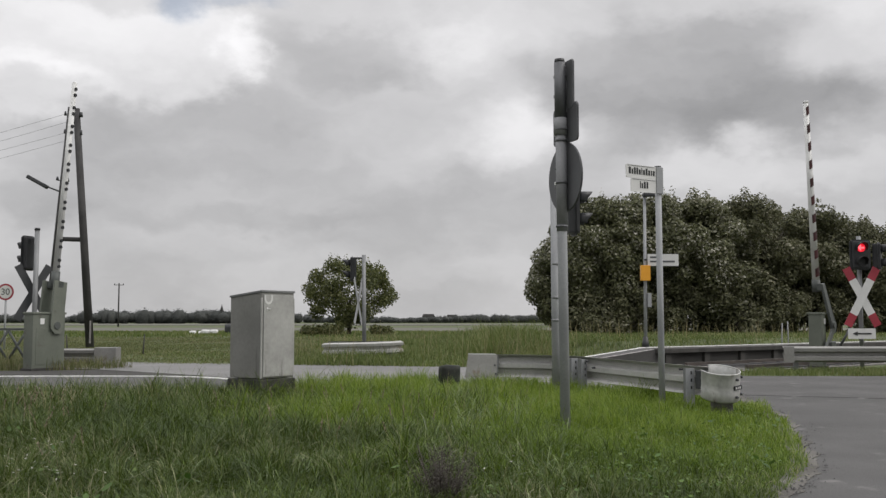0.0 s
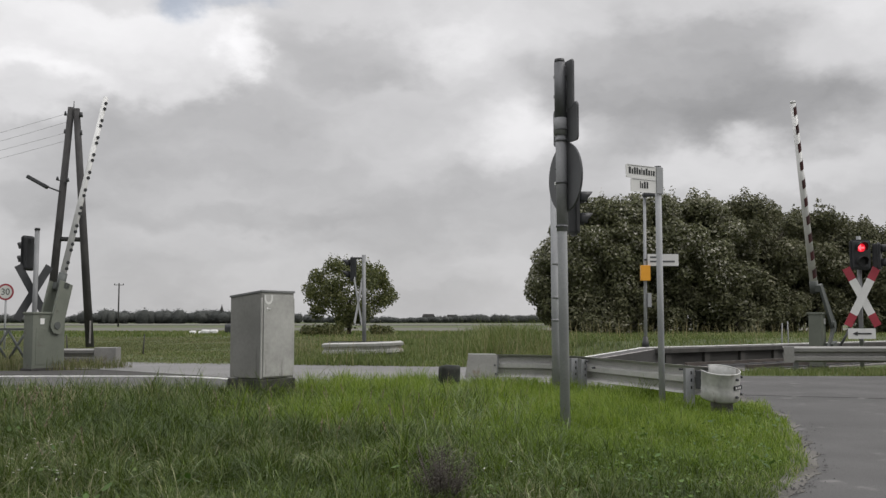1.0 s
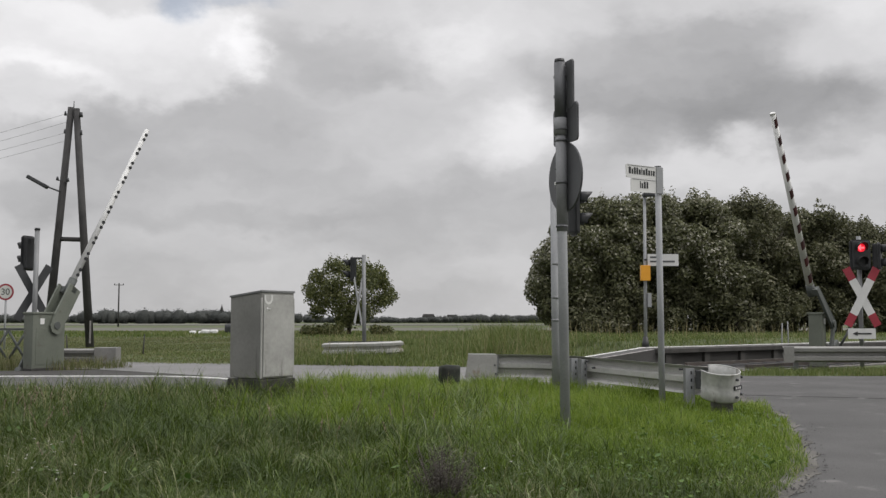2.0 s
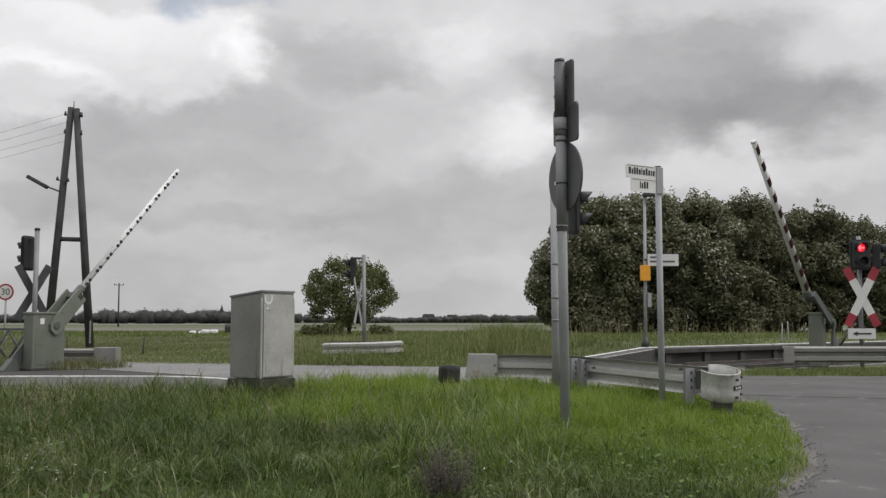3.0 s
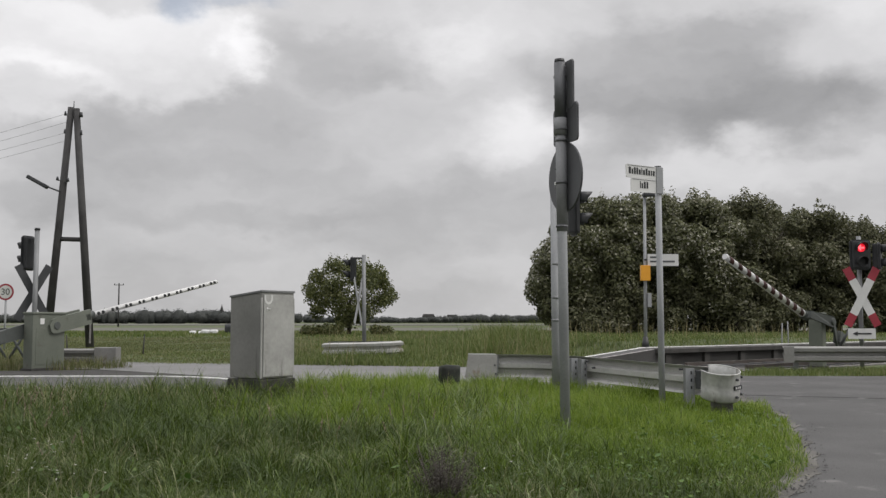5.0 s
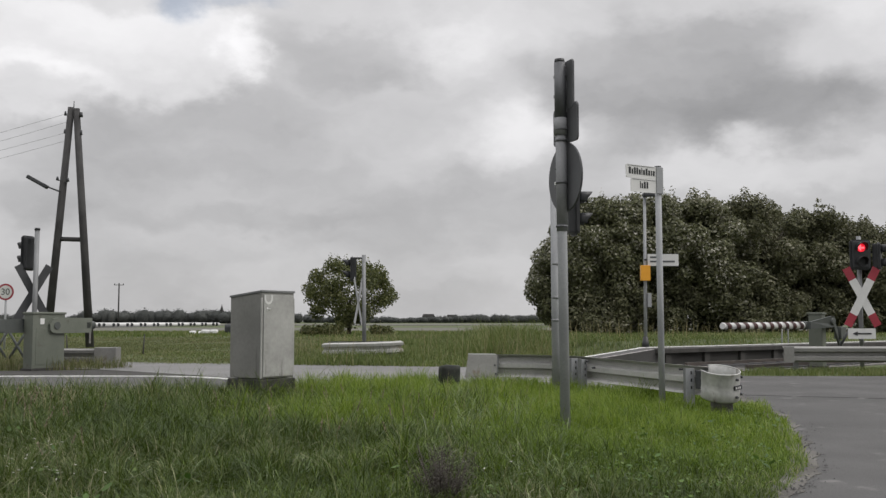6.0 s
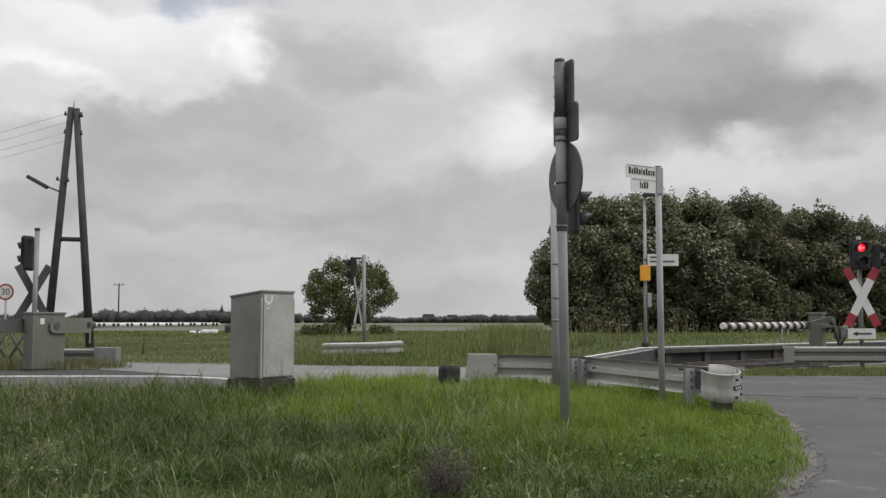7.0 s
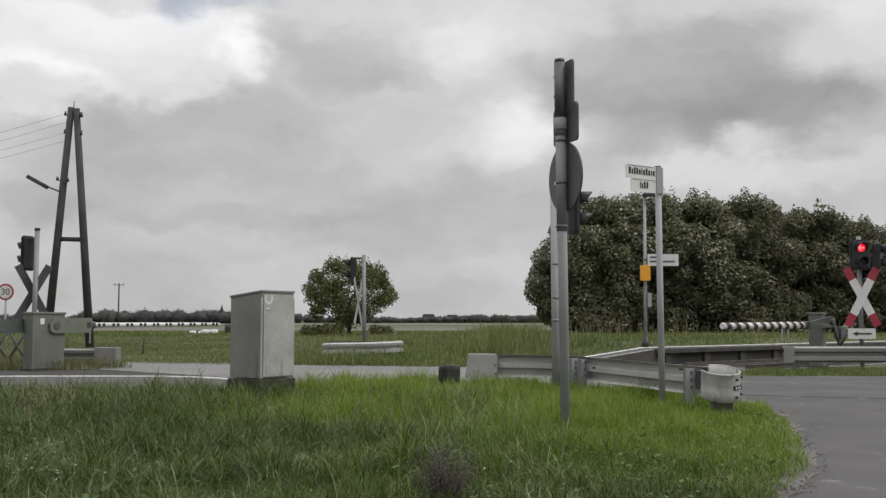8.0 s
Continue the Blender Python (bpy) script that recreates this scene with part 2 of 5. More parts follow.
TUSSOCK.node_tree.nodes["Principled BSDF"].inputs["Specular IOR Level"].default_value = 0.6
STRAW = leaf_mat("dry_stalks", [(0.0, (0.16, 0.15, 0.06)), (1.0, (0.34, 0.29, 0.16))], 0.2, 0.6)
MEADOW = leaf_mat("meadow_grass", [(0.0, (0.07, 0.10, 0.026)), (0.5, (0.12, 0.158, 0.042)), (0.88, (0.165, 0.19, 0.062)), (1.0, (0.24, 0.23, 0.12))], 0.4, 0.6, 0.12)
MEADOW_DULL = leaf_mat("dull_meadow_grass", [(0.0, (0.075, 0.092, 0.030)), (0.5, (0.120, 0.134, 0.048)), (0.88, (0.165, 0.166, 0.072)), (1.0, (0.22, 0.20, 0.12))], 0.35, 0.6, 0.12)
HEDGE_LEAF = leaf_mat("whitebeam_leaves", [(0.0, (0.068, 0.071, 0.036)), (0.5, (0.106, 0.116, 0.050)), (0.74, (0.148, 0.153, 0.074)), (0.88, (0.245, 0.24, 0.17)), (1.0, (0.46, 0.45, 0.38))], 0.34, 0.5, 0.5)
# darker tree leaves; on the foot shrubs they stand in for canopy shade
HEDGE_DARK = leaf_mat("dark_hedge_leaves", [(0.0, (0.062, 0.064, 0.034)), (0.55, (0.098, 0.104, 0.048)), (0.86, (0.146, 0.145, 0.078)), (1.0, (0.29, 0.28, 0.205))], 0.36, 0.6, 0.5)
TREE_LEAF = leaf_mat("field_tree_leaves", [(0.0, (0.052, 0.064, 0.022)), (0.6, (0.108, 0.122, 0.040)), (1.0, (0.20, 0.20, 0.085))], 0.45, 0.5)
# grey-green with the distance haze put into the leaf colour
FAR_LEAF_HAZED = leaf_mat("hazed_far_leaves", [(0.0, (0.055, 0.061, 0.058)), (1.0, (0.088, 0.094, 0.087))], 0.35, 0.7)
CLOVER = leaf_mat("clover_leaves", [(0.0, (0.04, 0.085, 0.014)), (0.7, (0.085, 0.155, 0.024)), (1.0, (0.15, 0.21, 0.05))], 0.3, 0.5, 0.8)
BARK = mat("bark", (0.03, 0.026, 0.02), (0.07, 0.06, 0.048), 0.9, 0, 3, 25, 0.5)
PALE_BARK = mat("pale_bark", (0.10, 0.092, 0.078), (0.19, 0.178, 0.155), 0.9, 0, 4, 25, 0.4)
WEED_DRY = leaf_mat("dry_seed_heads", [(0.0, (0.038, 0.032, 0.028)), (1.0, (0.11, 0.095, 0.082))], 0.1, 0.8)
PLUME = leaf_mat("grass_plume_heads", [(0.0, (0.12, 0.10, 0.065)), (0.6, (0.21, 0.17, 0.12)), (1.0, (0.33, 0.28, 0.21))], 0.3, 0.7)
PETAL = leaf_mat("white_petals", [(0.0, (0.28, 0.28, 0.24)), (1.0, (0.5, 0.5, 0.45))], 0.2, 0.6)
BALE_WRAP = mat("white_bale_wrap", (0.55, 0.55, 0.55), (0.68, 0.68, 0.68), 0.35, 0, 1, 8, 0.2)
LED_RED = glow_mat("red_signal_glow", (0.75, 0.012, 0.03), 0.9)
LED_CORE = glow_mat("red_signal_core", (1.0, 0.13, 0.16), 1.6)
HOUSE_WALL = mat("far_plaster", (0.35, 0.34, 0.32), (0.45, 0.44, 0.42), 0.9, 0, 0.3, 4, 0.05)
HOUSE_ROOF = mat("far_roof", (0.06, 0.058, 0.058), (0.09, 0.086, 0.085), 0.9, 0, 0.3, 4, 0.05)


# ---------- mesh helpers ----------
def part(name, bm, material, parent=None, label="", smooth=False):
    """Links a bmesh as one mesh object, under a thing or a part."""
    me = bpy.data.meshes.new(name)
    bmesh.ops.recalc_face_normals(bm, faces=bm.faces)
    if smooth:
        for fc in bm.faces:
            fc.smooth = True
    bm.to_mesh(me)
    bm.free()
    me.materials.append(material)
    ob = new(name, me)
    if parent:
        ob.parent = parent
    if label:
        tagged(ob, label)
    return ob


def empty(name, m, label, category, group=""):
    ob = new(name)
    ob.matrix_basis = m
    return tagged(ob, label, category, group)


def box(sx, sy, sz, centre=(0, 0, 0), bevel=0.0, bm=None, m=None):
    bm = bm or bmesh.new()
    r = bmesh.ops.create_cube(bm, size=1.0)
    vs = r["verts"]
    bmesh.ops.scale(bm, vec=(sx, sy, sz), verts=vs)
    if bevel:
        es = list({e for v in vs for e in v.link_edges})
        r2 = bmesh.ops.bevel(bm, geom=es, offset=bevel, segments=2, affect="EDGES", profile=0.7)
        vs = list({v for v in r2["verts"]} | {v for v in vs if v.is_valid})
    bmesh.ops.translate(bm, vec=centre, verts=vs)
    if m:
        bmesh.ops.transform(bm, matrix=m, verts=vs)
    return bm


def tube(a, b, r0, r1=None, seg=14, bm=None):
    """A capped, tapered round bar from a to b."""
    bm = bm or bmesh.new()
    a, b = Vector(a), Vector(b)
    r1 = r0 if r1 is None else r1
    q = (b - a).to_track_quat("Z", "Y").to_matrix()
    rings = []
    for p, r in ((a, r0), (b, r1)):
        rings.append([bm.verts.new(p + q @ Vector((r * math.cos(2 * math.pi * k / seg), r * math.sin(2 * math.pi * k / seg), 0))) for k in range(seg)])
    for k in range(seg):
        fc = bm.faces.new((rings[0][k], rings[0][(k + 1) % seg], rings[1][(k + 1) % seg], rings[1][k]))
        fc.smooth = True
    bm.faces.new(list(reversed(rings[0])))
    bm.faces.new(rings[1])
    return bm


def plate(outline, thick, m=None, bm=None):
    """A flat plate: outline in x and z, thickness in y."""
    bm = bm or bmesh.new()
    f0 = [bm.verts.new((x, -thick / 2, z)) for x, z in outline]
    f1 = [bm.verts.new((x, thick / 2, z)) for x, z in outline]
    n = len(outline)
    bm.faces.new(f0)
    bm.faces.new(list(reversed(f1)))
    for k in range(n):
        bm.faces.new((f0[k], f1[k], f1[(k + 1) % n], f0[(k + 1) % n]))
    if m:
        bmesh.ops.transform(bm, matrix=m, verts=f0 + f1)
    return bm


def round_rect(w, h, r, seg=5):
    pts = []
    for cx, cz, a0 in ((w / 2 - r, h / 2 - r, 0), (-w / 2 + r, h / 2 - r, 90), (-w / 2 + r, -h / 2 + r, 180), (w / 2 - r, -h / 2 + r, 270)):
        for k in range(seg + 1):
            a = radians(a0 + 90 * k / seg)
            pts.append((cx + r * math.cos(a), cz + r * math.sin(a)))
    return pts


def disc_outline(r, seg=36):
    return [(r * math.cos(2 * math.pi * k / seg), r * math.sin(2 * math.pi * k / seg)) for k in range(seg)]


def raw_mesh(name, verts, faces, material, parent=None, smooth=False):
    me = bpy.data.meshes.new(name)
    me.from_pydata(verts, [], faces)
    me.materials.append(material)
    if smooth:
        me.polygons.foreach_set("use_smooth", [True] * len(me.polygons))
    ob = new(name, me)
    if parent:
        ob.parent = parent
    return ob


def slab(outline, z0, z1):
    """A flat slab over a plan outline."""
    bm = bmesh.new()
    lo = [bm.verts.new((x, y, z0)) for x, y in outline]
    hi = [bm.verts.new((x, y, z1)) for x, y in outline]
    bm.faces.new(hi)
    n = len(outline)
    for k in range(n):
        bm.faces.new((lo[k], lo[(k + 1) % n], hi[(k + 1) % n], hi[k]))
    return bm


def strip(points, width, z0, z1):
    """A band of constant width along a line in plan."""
    left, right = [], []
    for k, p in enumerate(points):
        a, b = Vector(points[max(k - 1, 0)]), Vector(points[min(k + 1, len(points) - 1)])
        d = (b - a).normalized()
        n = Vector((-d.y, d.x)) * (width / 2)
        left.append(tuple(Vector(p) + n))
        right.append(tuple(Vector(p) - n))
    return slab(left + right[::-1], z0, z1)


def glyph(text, size, material, parent, m, name="lettering"):
    cu = bpy.data.curves.new(name, "FONT")
    cu.body, cu.size, cu.extrude, cu.align_x, cu.align_y = text, size, 0.002, "CENTER", "CENTER"
    tmp = new(name, cu)
    me = bpy.data.meshes.new_from_object(tmp.evaluated_get(bpy.context.evaluated_depsgraph_get()))
    bpy.data.objects.remove(tmp)
    me.materials.clear()
    me.materials.append(material)
    ob = new(name, me)
    ob.parent = parent
    ob.matrix_basis = m
    return ob


# ---------- ground and roads ----------
bm = bmesh.new()
bmesh.ops.create_grid(bm, x_segments=40, y_segments=40, size=4000)
ground = tagged(part("ground", bm, SOIL), "flat green meadow ground reaching the horizon", "ground", kind="structure")

road = tagged(part("road", slab([(2.6, 20.2), (1.8, 20.9), (0, 21.7), (-5, 23.3), (-9, 24.4), (-26, 26.5), (-60, 30.5), (-60, 27.0), (-26, 23.0), (-9, 21.6), (-7.0, 20.4), (-5.2, 18.9), (-3.6, 17.4), (-2.4, 16.0), (0, 15.6), (1.5, 14.9), (2.6, 14.15)], -0.2, 0.020), ASPHALT_SHEEN), "asphalt road over the level crossing, sky reflection in its pale colour", "road", kind="structure")
road_right = tagged(part("road_main", slab([(60, 17.9), (9, 17.95), (5.4, 18.0), (3.6, 19.2), (2.602, 20.2), (2.602, 14.15), (3.0, 13.9), (4.0, 13.4), (9, 11.5), (60, 11.5)], -0.2, 0.020), ASPHALT), "grey asphalt road leading to the crossing", "road", kind="structure")
side = tagged(part("road_side", slab([(-60, 17.0), (-9, 17.9), (-6.5, 18.0), (-4.4, 18.0), (-2.4, 16.0), (-0.5, 15.6), (-1.4, 14.4), (-2.6, 13.0), (-4.2, 12.4), (-60, 12.0)], -0.2, 0.014), ASPHALT), "narrow asphalt side road behind the verge", "road", kind="structure")
access = tagged(part("road_access", slab([(4.0, 13.6), (3.75, 12.0), (3.48, 10.2), (3.0, 8.4), (2.52, 6.86), (2.2, 6.2), (1.95, 5.75), (1.55, 4.5), (1.3, 2.0), (1.2, -30), (9, -30), (9, 12.5), (6, 14.0)], -0.2, 0.016), ASPHALT), "grey asphalt access road with a crumbling edge", "road", kind="structure")
edge_pts = [(3.9, 13.4), (3.66, 12.0), (3.42, 10.2), (2.94, 8.4), (2.48, 6.86), (2.16, 6.2), (1.90, 5.75), (1.5, 4.5), (1.25, 2.0)]
fine_pts = []
for (xa, ya), (xb, yb) in zip(edge_pts, edge_pts[1:]):
    for q in range(24):
        fine_pts.append((xa + (xb - xa) * q / 24, ya + (yb - ya) * q / 24))
near_side = [(x - 0.10, y) for x, y in fine_pts]
road_side_pts = [(x + 0.10 + 0.09 * noise.noise((x * 3, y * 3, 0)) + 0.03 * noise.noise((x * 14, y * 14, 5)), y) for x, y in fine_pts]
gravel = tagged(part("gravel_edge", slab(near_side + road_side_pts[::-1], -0.1, 0.021), GRAVEL), "crumbled gravel along the asphalt edge", "gravel", kind="structure")
bm = bmesh.new()
for k in range(380):
    x, y = rnd.choice(fine_pts)
    r0 = rnd.uniform(0.003, 0.011) * rnd.choice((0.7, 1.0, 1.5))
    c = Vector((x + 0.04 + abs(rnd.gauss(0, 0.09)), y + rnd.uniform(-0.1, 0.1), 0.021 + r0 * 0.3))
    vs = [bm.verts.new(c + Vector((rnd.uniform(0.6, 1.2) * r0 * dx, rnd.uniform(0.6, 1.2) * r0 * dy, rnd.uniform(0.5, 0.9) * r0 * dz))) for dx, dy, dz in ((1, 0, 0), (0, 1, 0), (-1, 0, 0), (0, -1, 0), (0, 0, 1))]
    for q in range(4):
        bm.faces.new((vs[q], vs[(q + 1) % 4], vs[4]))
tagged(part("loose_stones", bm, ASPHALT), "loose pebbles on the asphalt edge", "pebbles", kind="stuff")
wedge = tagged(part("gravel_wedge", slab([(-60, 17.2), (-9, 17.9), (-6.5, 18.02), (-4.4, 18.02), (-3.75, 17.5), (-5.3, 18.95), (-7.1, 20.4), (-9, 20.0), (-60, 19.2)], -0.1, 0.012), ASPHALT_DARK), "dark tarred strip between the roads", "pavement", kind="structure")
line = tagged(part("road_marking", strip([(-30, 17.2), (-9, 17.85), (-6.5, 17.95), (-5.0, 17.92), (-4.2, 17.6), (-3.2, 16.7), (-2.6, 15.9)], 0.14, 0.0, 0.026), MARKING), "worn white edge line", "marking", kind="structure")


def bank(x, y):
    """Height of the grassy bank that rises behind the platform to the hedgerow."""
    a, b = np.clip((np.asarray(x) - 1.6) / 3.0, 0, 1), np.clip((np.asarray(y) - 24.4 - 0.87 * np.clip(np.asarray(x) - 4.6, 0, 12)) / 2.5, 0, 1)
    far_off = np.clip((58 - np.asarray(y)) / 8, 0, 1) * np.clip((39 - np.asarray(x)) / 8, 0, 1)
    return 0.46 * a * a * (3 - 2 * a) * b * b * (3 - 2 * b) * far_off


bx_, by_ = np.meshgrid(np.linspace(1.5, 40, 70), np.linspace(24.2, 60, 100))
verts_b = np.stack([bx_, by_, np.maximum(bank(bx_, by_), 0.0) + 0.006], 2).reshape(-1, 3)
quads = [(r * 70 + c, r * 70 + c + 1, (r + 1) * 70 + c + 1, (r + 1) * 70 + c) for r in range(99) for c in range(69)]
grass_bank = bpy.data.meshes.new("ground_bank")
grass_bank.from_pydata(verts_b.tolist(), [], quads)
grass_bank.materials.append(SOIL)
tagged(new("ground_bank", grass_bank), "low grassy bank rising behind the platform", "ground", kind="structure")
pale = tagged(part("field_pale", slab([(-400, 95), (60, 95), (60, 150), (-400, 170)], -0.2, 0.03), FIELD_PALE), "pale harvested field strip", "field", kind="structure")
pale2 = tagged(part("field_far", slab([(-700, 230), (300, 230), (400, 420), (-900, 420)], -0.2, 0.05), FIELD_PALE), "far pale field below the woods", "field", kind="structure")

# track: two rails on sleepers in ballast, level with the road where it crosses
TD = Vector((0.76, 0.65)).normalized()
TN = Vector((-TD.y, TD.x))
T0 = Vector((1.69, 17.77))


def on_track(s, off):
    p = T0 + TD * s + TN * off
    return (p.x, p.y)


ballast_a = tagged(part("ballast_bed", strip([on_track(4.6, 0), on_track(45, 0)], 3.0, -0.1, 0.02), GRAVEL), "brown gravel ballast under the track", "ballast", kind="structure")
for off in (-0.75, 0.75):
    tagged(part("rail", strip([on_track(5.4, off), on_track(45, off)], 0.07, -0.05, 0.10), RUST_RAIL), "rusty steel running rail", "rail", "rails", kind="structure")
sleeper_mesh = None
for k in range(60):
    s = 6 + 0.62 * k
    if sleeper_mesh is None:
        ob = part("sleeper", box(0.24, 2.4, 0.12, (0, 0, 0), 0.015), TIMBER)
        sleeper_mesh = ob.data
    else:
        ob = new("sleeper", sleeper_mesh)
    x, y = on_track(s, 0)
    ob.matrix_basis = pose(x, y, -0.02, 0, 0, math.degrees(math.atan2(TD.y, TD.x)))
    ob.parent = ballast_a


# ---------- guard rails ----------
def w_profile():
    """Height and depth of a two-wave guard rail."""
    return [(z, d) for z, d in ((-0.155, 0.0), (-0.14, 0.018), (-0.118, 0.08), (-0.055, 0.08), (-0.028, 0.012), (0.028, 0.012), (0.055, 0.08), (0.118, 0.09), (0.14, 0.018), (0.155, 0.0))]


def beam(points, zc, side, fall=0.0):
    """A rolled W-beam along points in plan; side +1 or -1 turns its waves to the left or right of the line."""
    bm, rows = bmesh.new(), []
    prof = w_profile()
    for k, p in enumerate(points):
        a, b = Vector(points[max(k - 1, 0)]), Vector(points[min(k + 1, len(points) - 1)])
        d = (b - a).normalized()
        n = Vector((-d.y, d.x)) * side
        rows.append([[bm.verts.new((p[0] + n.x * (dep + t), p[1] + n.y * (dep + t), zc - fall * k / (len(points) - 1) + z)) for z, dep in prof] for t in (0, -0.008)])
    for r0, r1 in zip(rows, rows[1:]):
        for j in range(len(prof) - 1):
            for t in (0, 1):
                bm.faces.new((r0[t][j], r0[t][j + 1], r1[t][j + 1], r1[t][j]))
        for j in (0, len(prof) - 1):
            bm.faces.new((r0[0][j], r1[0][j], r1[1][j], r0[1][j]))
    for r in (rows[0], rows[-1]):
        for j in range(len(prof) - 1):
            bm.faces.new((r[0][j], r[0][j + 1], r[1][j + 1], r[1][j]))
    return bm


def bolts(points, parent):
    for p in points:
        part("bolt", tube(Vector(p[:3]), Vector(p[:3]) + Vector(p[3:]), 0.014, 0.012, 8), DARK_STEEL, parent)


def guard_post(parent, x, y, h, turn=0.0, lean=0.0):
    ob = part("post", box(0.045, 0.09, h + 0.5, (0, 0, h / 2 - 0.25), 0.008), GALV_DARK, parent)
    ob.matrix_basis = pose(x, y, 0, lean, 0, turn)
    return ob


ZC = 0.38
corner = empty("guard_rail", pose(0, 0, 0), "galvanised steel guard rail bent round the verge corner", "guard rail", "guard rails")
part("rail_beam", beam([(0.72, 14.15), (1.25, 13.95), (1.80, 13.47)], ZC, 1), RAIL_ZINC, corner)
part("rail_beam", beam([(1.79, 13.50), (1.94, 13.13), (2.1, 12.7), (2.45, 11.75), (2.68, 11.12), (2.80, 10.88), (2.94, 10.76)], ZC, 1, 0.03), RAIL_ZINC, corner)
end_sheet = part("end_plate", plate([(-0.235, -0.17), (0.215, -0.17), (0.225, -0.05), (0.225, 0.135), (0.20, 0.15), (-0.19, 0.15)], 0.03), END_SHEET, corner, "pale folded end plate with rust stains")
end_sheet.matrix_basis = pose(0.545, 14.10, ZC + 0.004, -6, 0, -12)
part("folded_edge", box(0.39, 0.05, 0.016, (0.0, 0.012, 0.154), 0.004), SIGN_WHITE, end_sheet, "bright folded top edge")
part("side_flange", box(0.018, 0.07, 0.28, (0.222, 0.02, -0.01), 0.004), GALV_DARK, end_sheet)
for px0, pz0 in ((0.19, 0.0), (0.205, -0.12)):
    part("bolt", tube((px0, -0.012, pz0), (px0, -0.035, pz0), 0.015, 0.012, 8), DARK_STEEL, end_sheet)
# C-shaped posts on the verge side of the beam
for x, y, h, tn in ((1.755, 13.34, 0.51, 25), (1.86, 13.20, 0.50, 40), (2.695, 10.93, 0.49, 10)):
    post = part("post", box(0.10, 0.012, h + 0.5, (0, 0, h / 2 - 0.25), 0.003), GALV, corner, "folded zinc post")
    post.matrix_basis = pose(x, y, 0, 0, 0, tn)
    for sx in (-0.046, 0.046):
        part("post_flange", box(0.012, 0.06, h + 0.5, (sx, 0.032, h / 2 - 0.25), 0.003), GALV_DARK, post)
    for dz in (0.05, 0.13, 0.21):
        part("slot", box(0.016, 0.006, 0.034, (0.012, -0.008, h - dz), 0.002), BLACK, post)
part("spacer", box(0.10, 0.10, 0.20, (0, 0, 0), 0.01), DARK_STEEL, corner, "dark spacer block").matrix_basis = pose(2.80, 10.84, 0.37, 0, 0, 20)
# rolled end terminal: a horseshoe of flat steel, dipping towards the verge
bm = bmesh.new()
out_r, seg, rows = 0.196, 30, []
for k in range(seg + 1):
    a = radians(178 + 286 * k / seg)
    rows.append([bm.verts.new((out_r * math.cos(a) * r, 1.5 * out_r * math.sin(a) * r, z)) for z, r in ((-0.150, 0.955), (-0.138, 1.0), (-0.05, 1.0), (-0.032, 0.982), (0.032, 0.982), (0.05, 1.0), (0.134, 1.0), (0.143, 1.03), (0.150, 1.0))])
for r0, r1 in zip(rows, rows[1:]):
    for j in range(8):
        bm.faces.new((r0[j], r0[j + 1], r1[j + 1], r1[j])).smooth = True
terminal = part("end_terminal", bm, CAP_WHITE, corner, "rounded white-coated end terminal")
terminal.modifiers.new("thickness", "SOLIDIFY").thickness = 0.012
terminal.matrix_basis = pose(2.90, 10.5, 0.350, 8)
part("terminal_post", box(0.20, 0.16, 0.70, (2.905, 10.46, -0.09), 0.02), TERMINAL_POST, corner, "stained steel post, base colour darkened for shade")
for ang in (-60, -20):
    for z in (-0.09, 0.09):
        ca, sa = math.cos(radians(ang)), math.sin(radians(ang))
        part("bolt", tube((0.19 * ca, 0.285 * sa, z), (0.22 * ca, 0.318 * sa, z), 0.016, 0.013, 8), DARK_STEEL, terminal)
slot = part("slot_plate", box(0.125, 0.014, 0.044, (0, 0, 0), 0.004), BLACK, terminal, "dark slotted marker plate")
slot.matrix_basis = pose(0.118, -0.240, 0.005, 0, 0, 38)
for k, bw in enumerate((0.018, 0.012, 0.02)):
    part("text_bar", box(bw, 0.004, 0.022, (-0.035 + 0.03 * k, -0.008, 0)), SIGN_WHITE, slot)
bolts([(1.90, 13.10, ZC + 0.10, -0.03, -0.03, 0), (1.84, 13.25, ZC - 0.01, -0.03, -0.03, 0), (1.62, 13.60, ZC + 0.10, -0.03, -0.03, 0), (2.66, 11.12, ZC + 0.09, -0.04, -0.02, 0), (2.77, 10.90, ZC + 0.08, -0.03, -0.04, 0), (1.97, 12.98, ZC + 0.02, -0.04, -0.02, 0)], corner)

straight = empty("guard_rail", pose(0, 0, 0), "straight galvanised guard rail in front of the barrier", "guard rail", "guard rails")
part("rail_beam", beam([(6.62, 19.5), (8.0, 19.48), (10.5, 19.44), (14, 19.4)], ZC - 0.02, -1), STRAIGHT_ZINC, straight)
part("end_plate", box(0.20, 0.03, 0.31, (6.70, 19.36, ZC - 0.02), 0.008), STRAIGHT_ZINC, straight, "flat end plate")
for x in (6.9, 8.9, 10.9, 12.9):
    guard_post(straight, x, 19.56, 0.5, 90)
short_l = empty("guard_rail", pose(0, 0, 0), "short guard rail with a concrete end beside the barrier", "guard rail", "guard rails")
part("rail_beam", beam([(-8.4, 22.0), (-7.55, 21.95)], 0.25, -1), STRAIGHT_ZINC, short_l)
part("end_block", box(0.48, 0.35, 0.36, (-7.38, 22.0, 0.25), 0.02), STRAIGHT_ZINC, short_l, "pale end block")
guard_post(short_l, -7.45, 22.05, 0.35, 90)
mid = empty("guard_rail", pose(0, 0, 0), "short galvanised guard rail before the signal post", "guard rail", "guard rails")
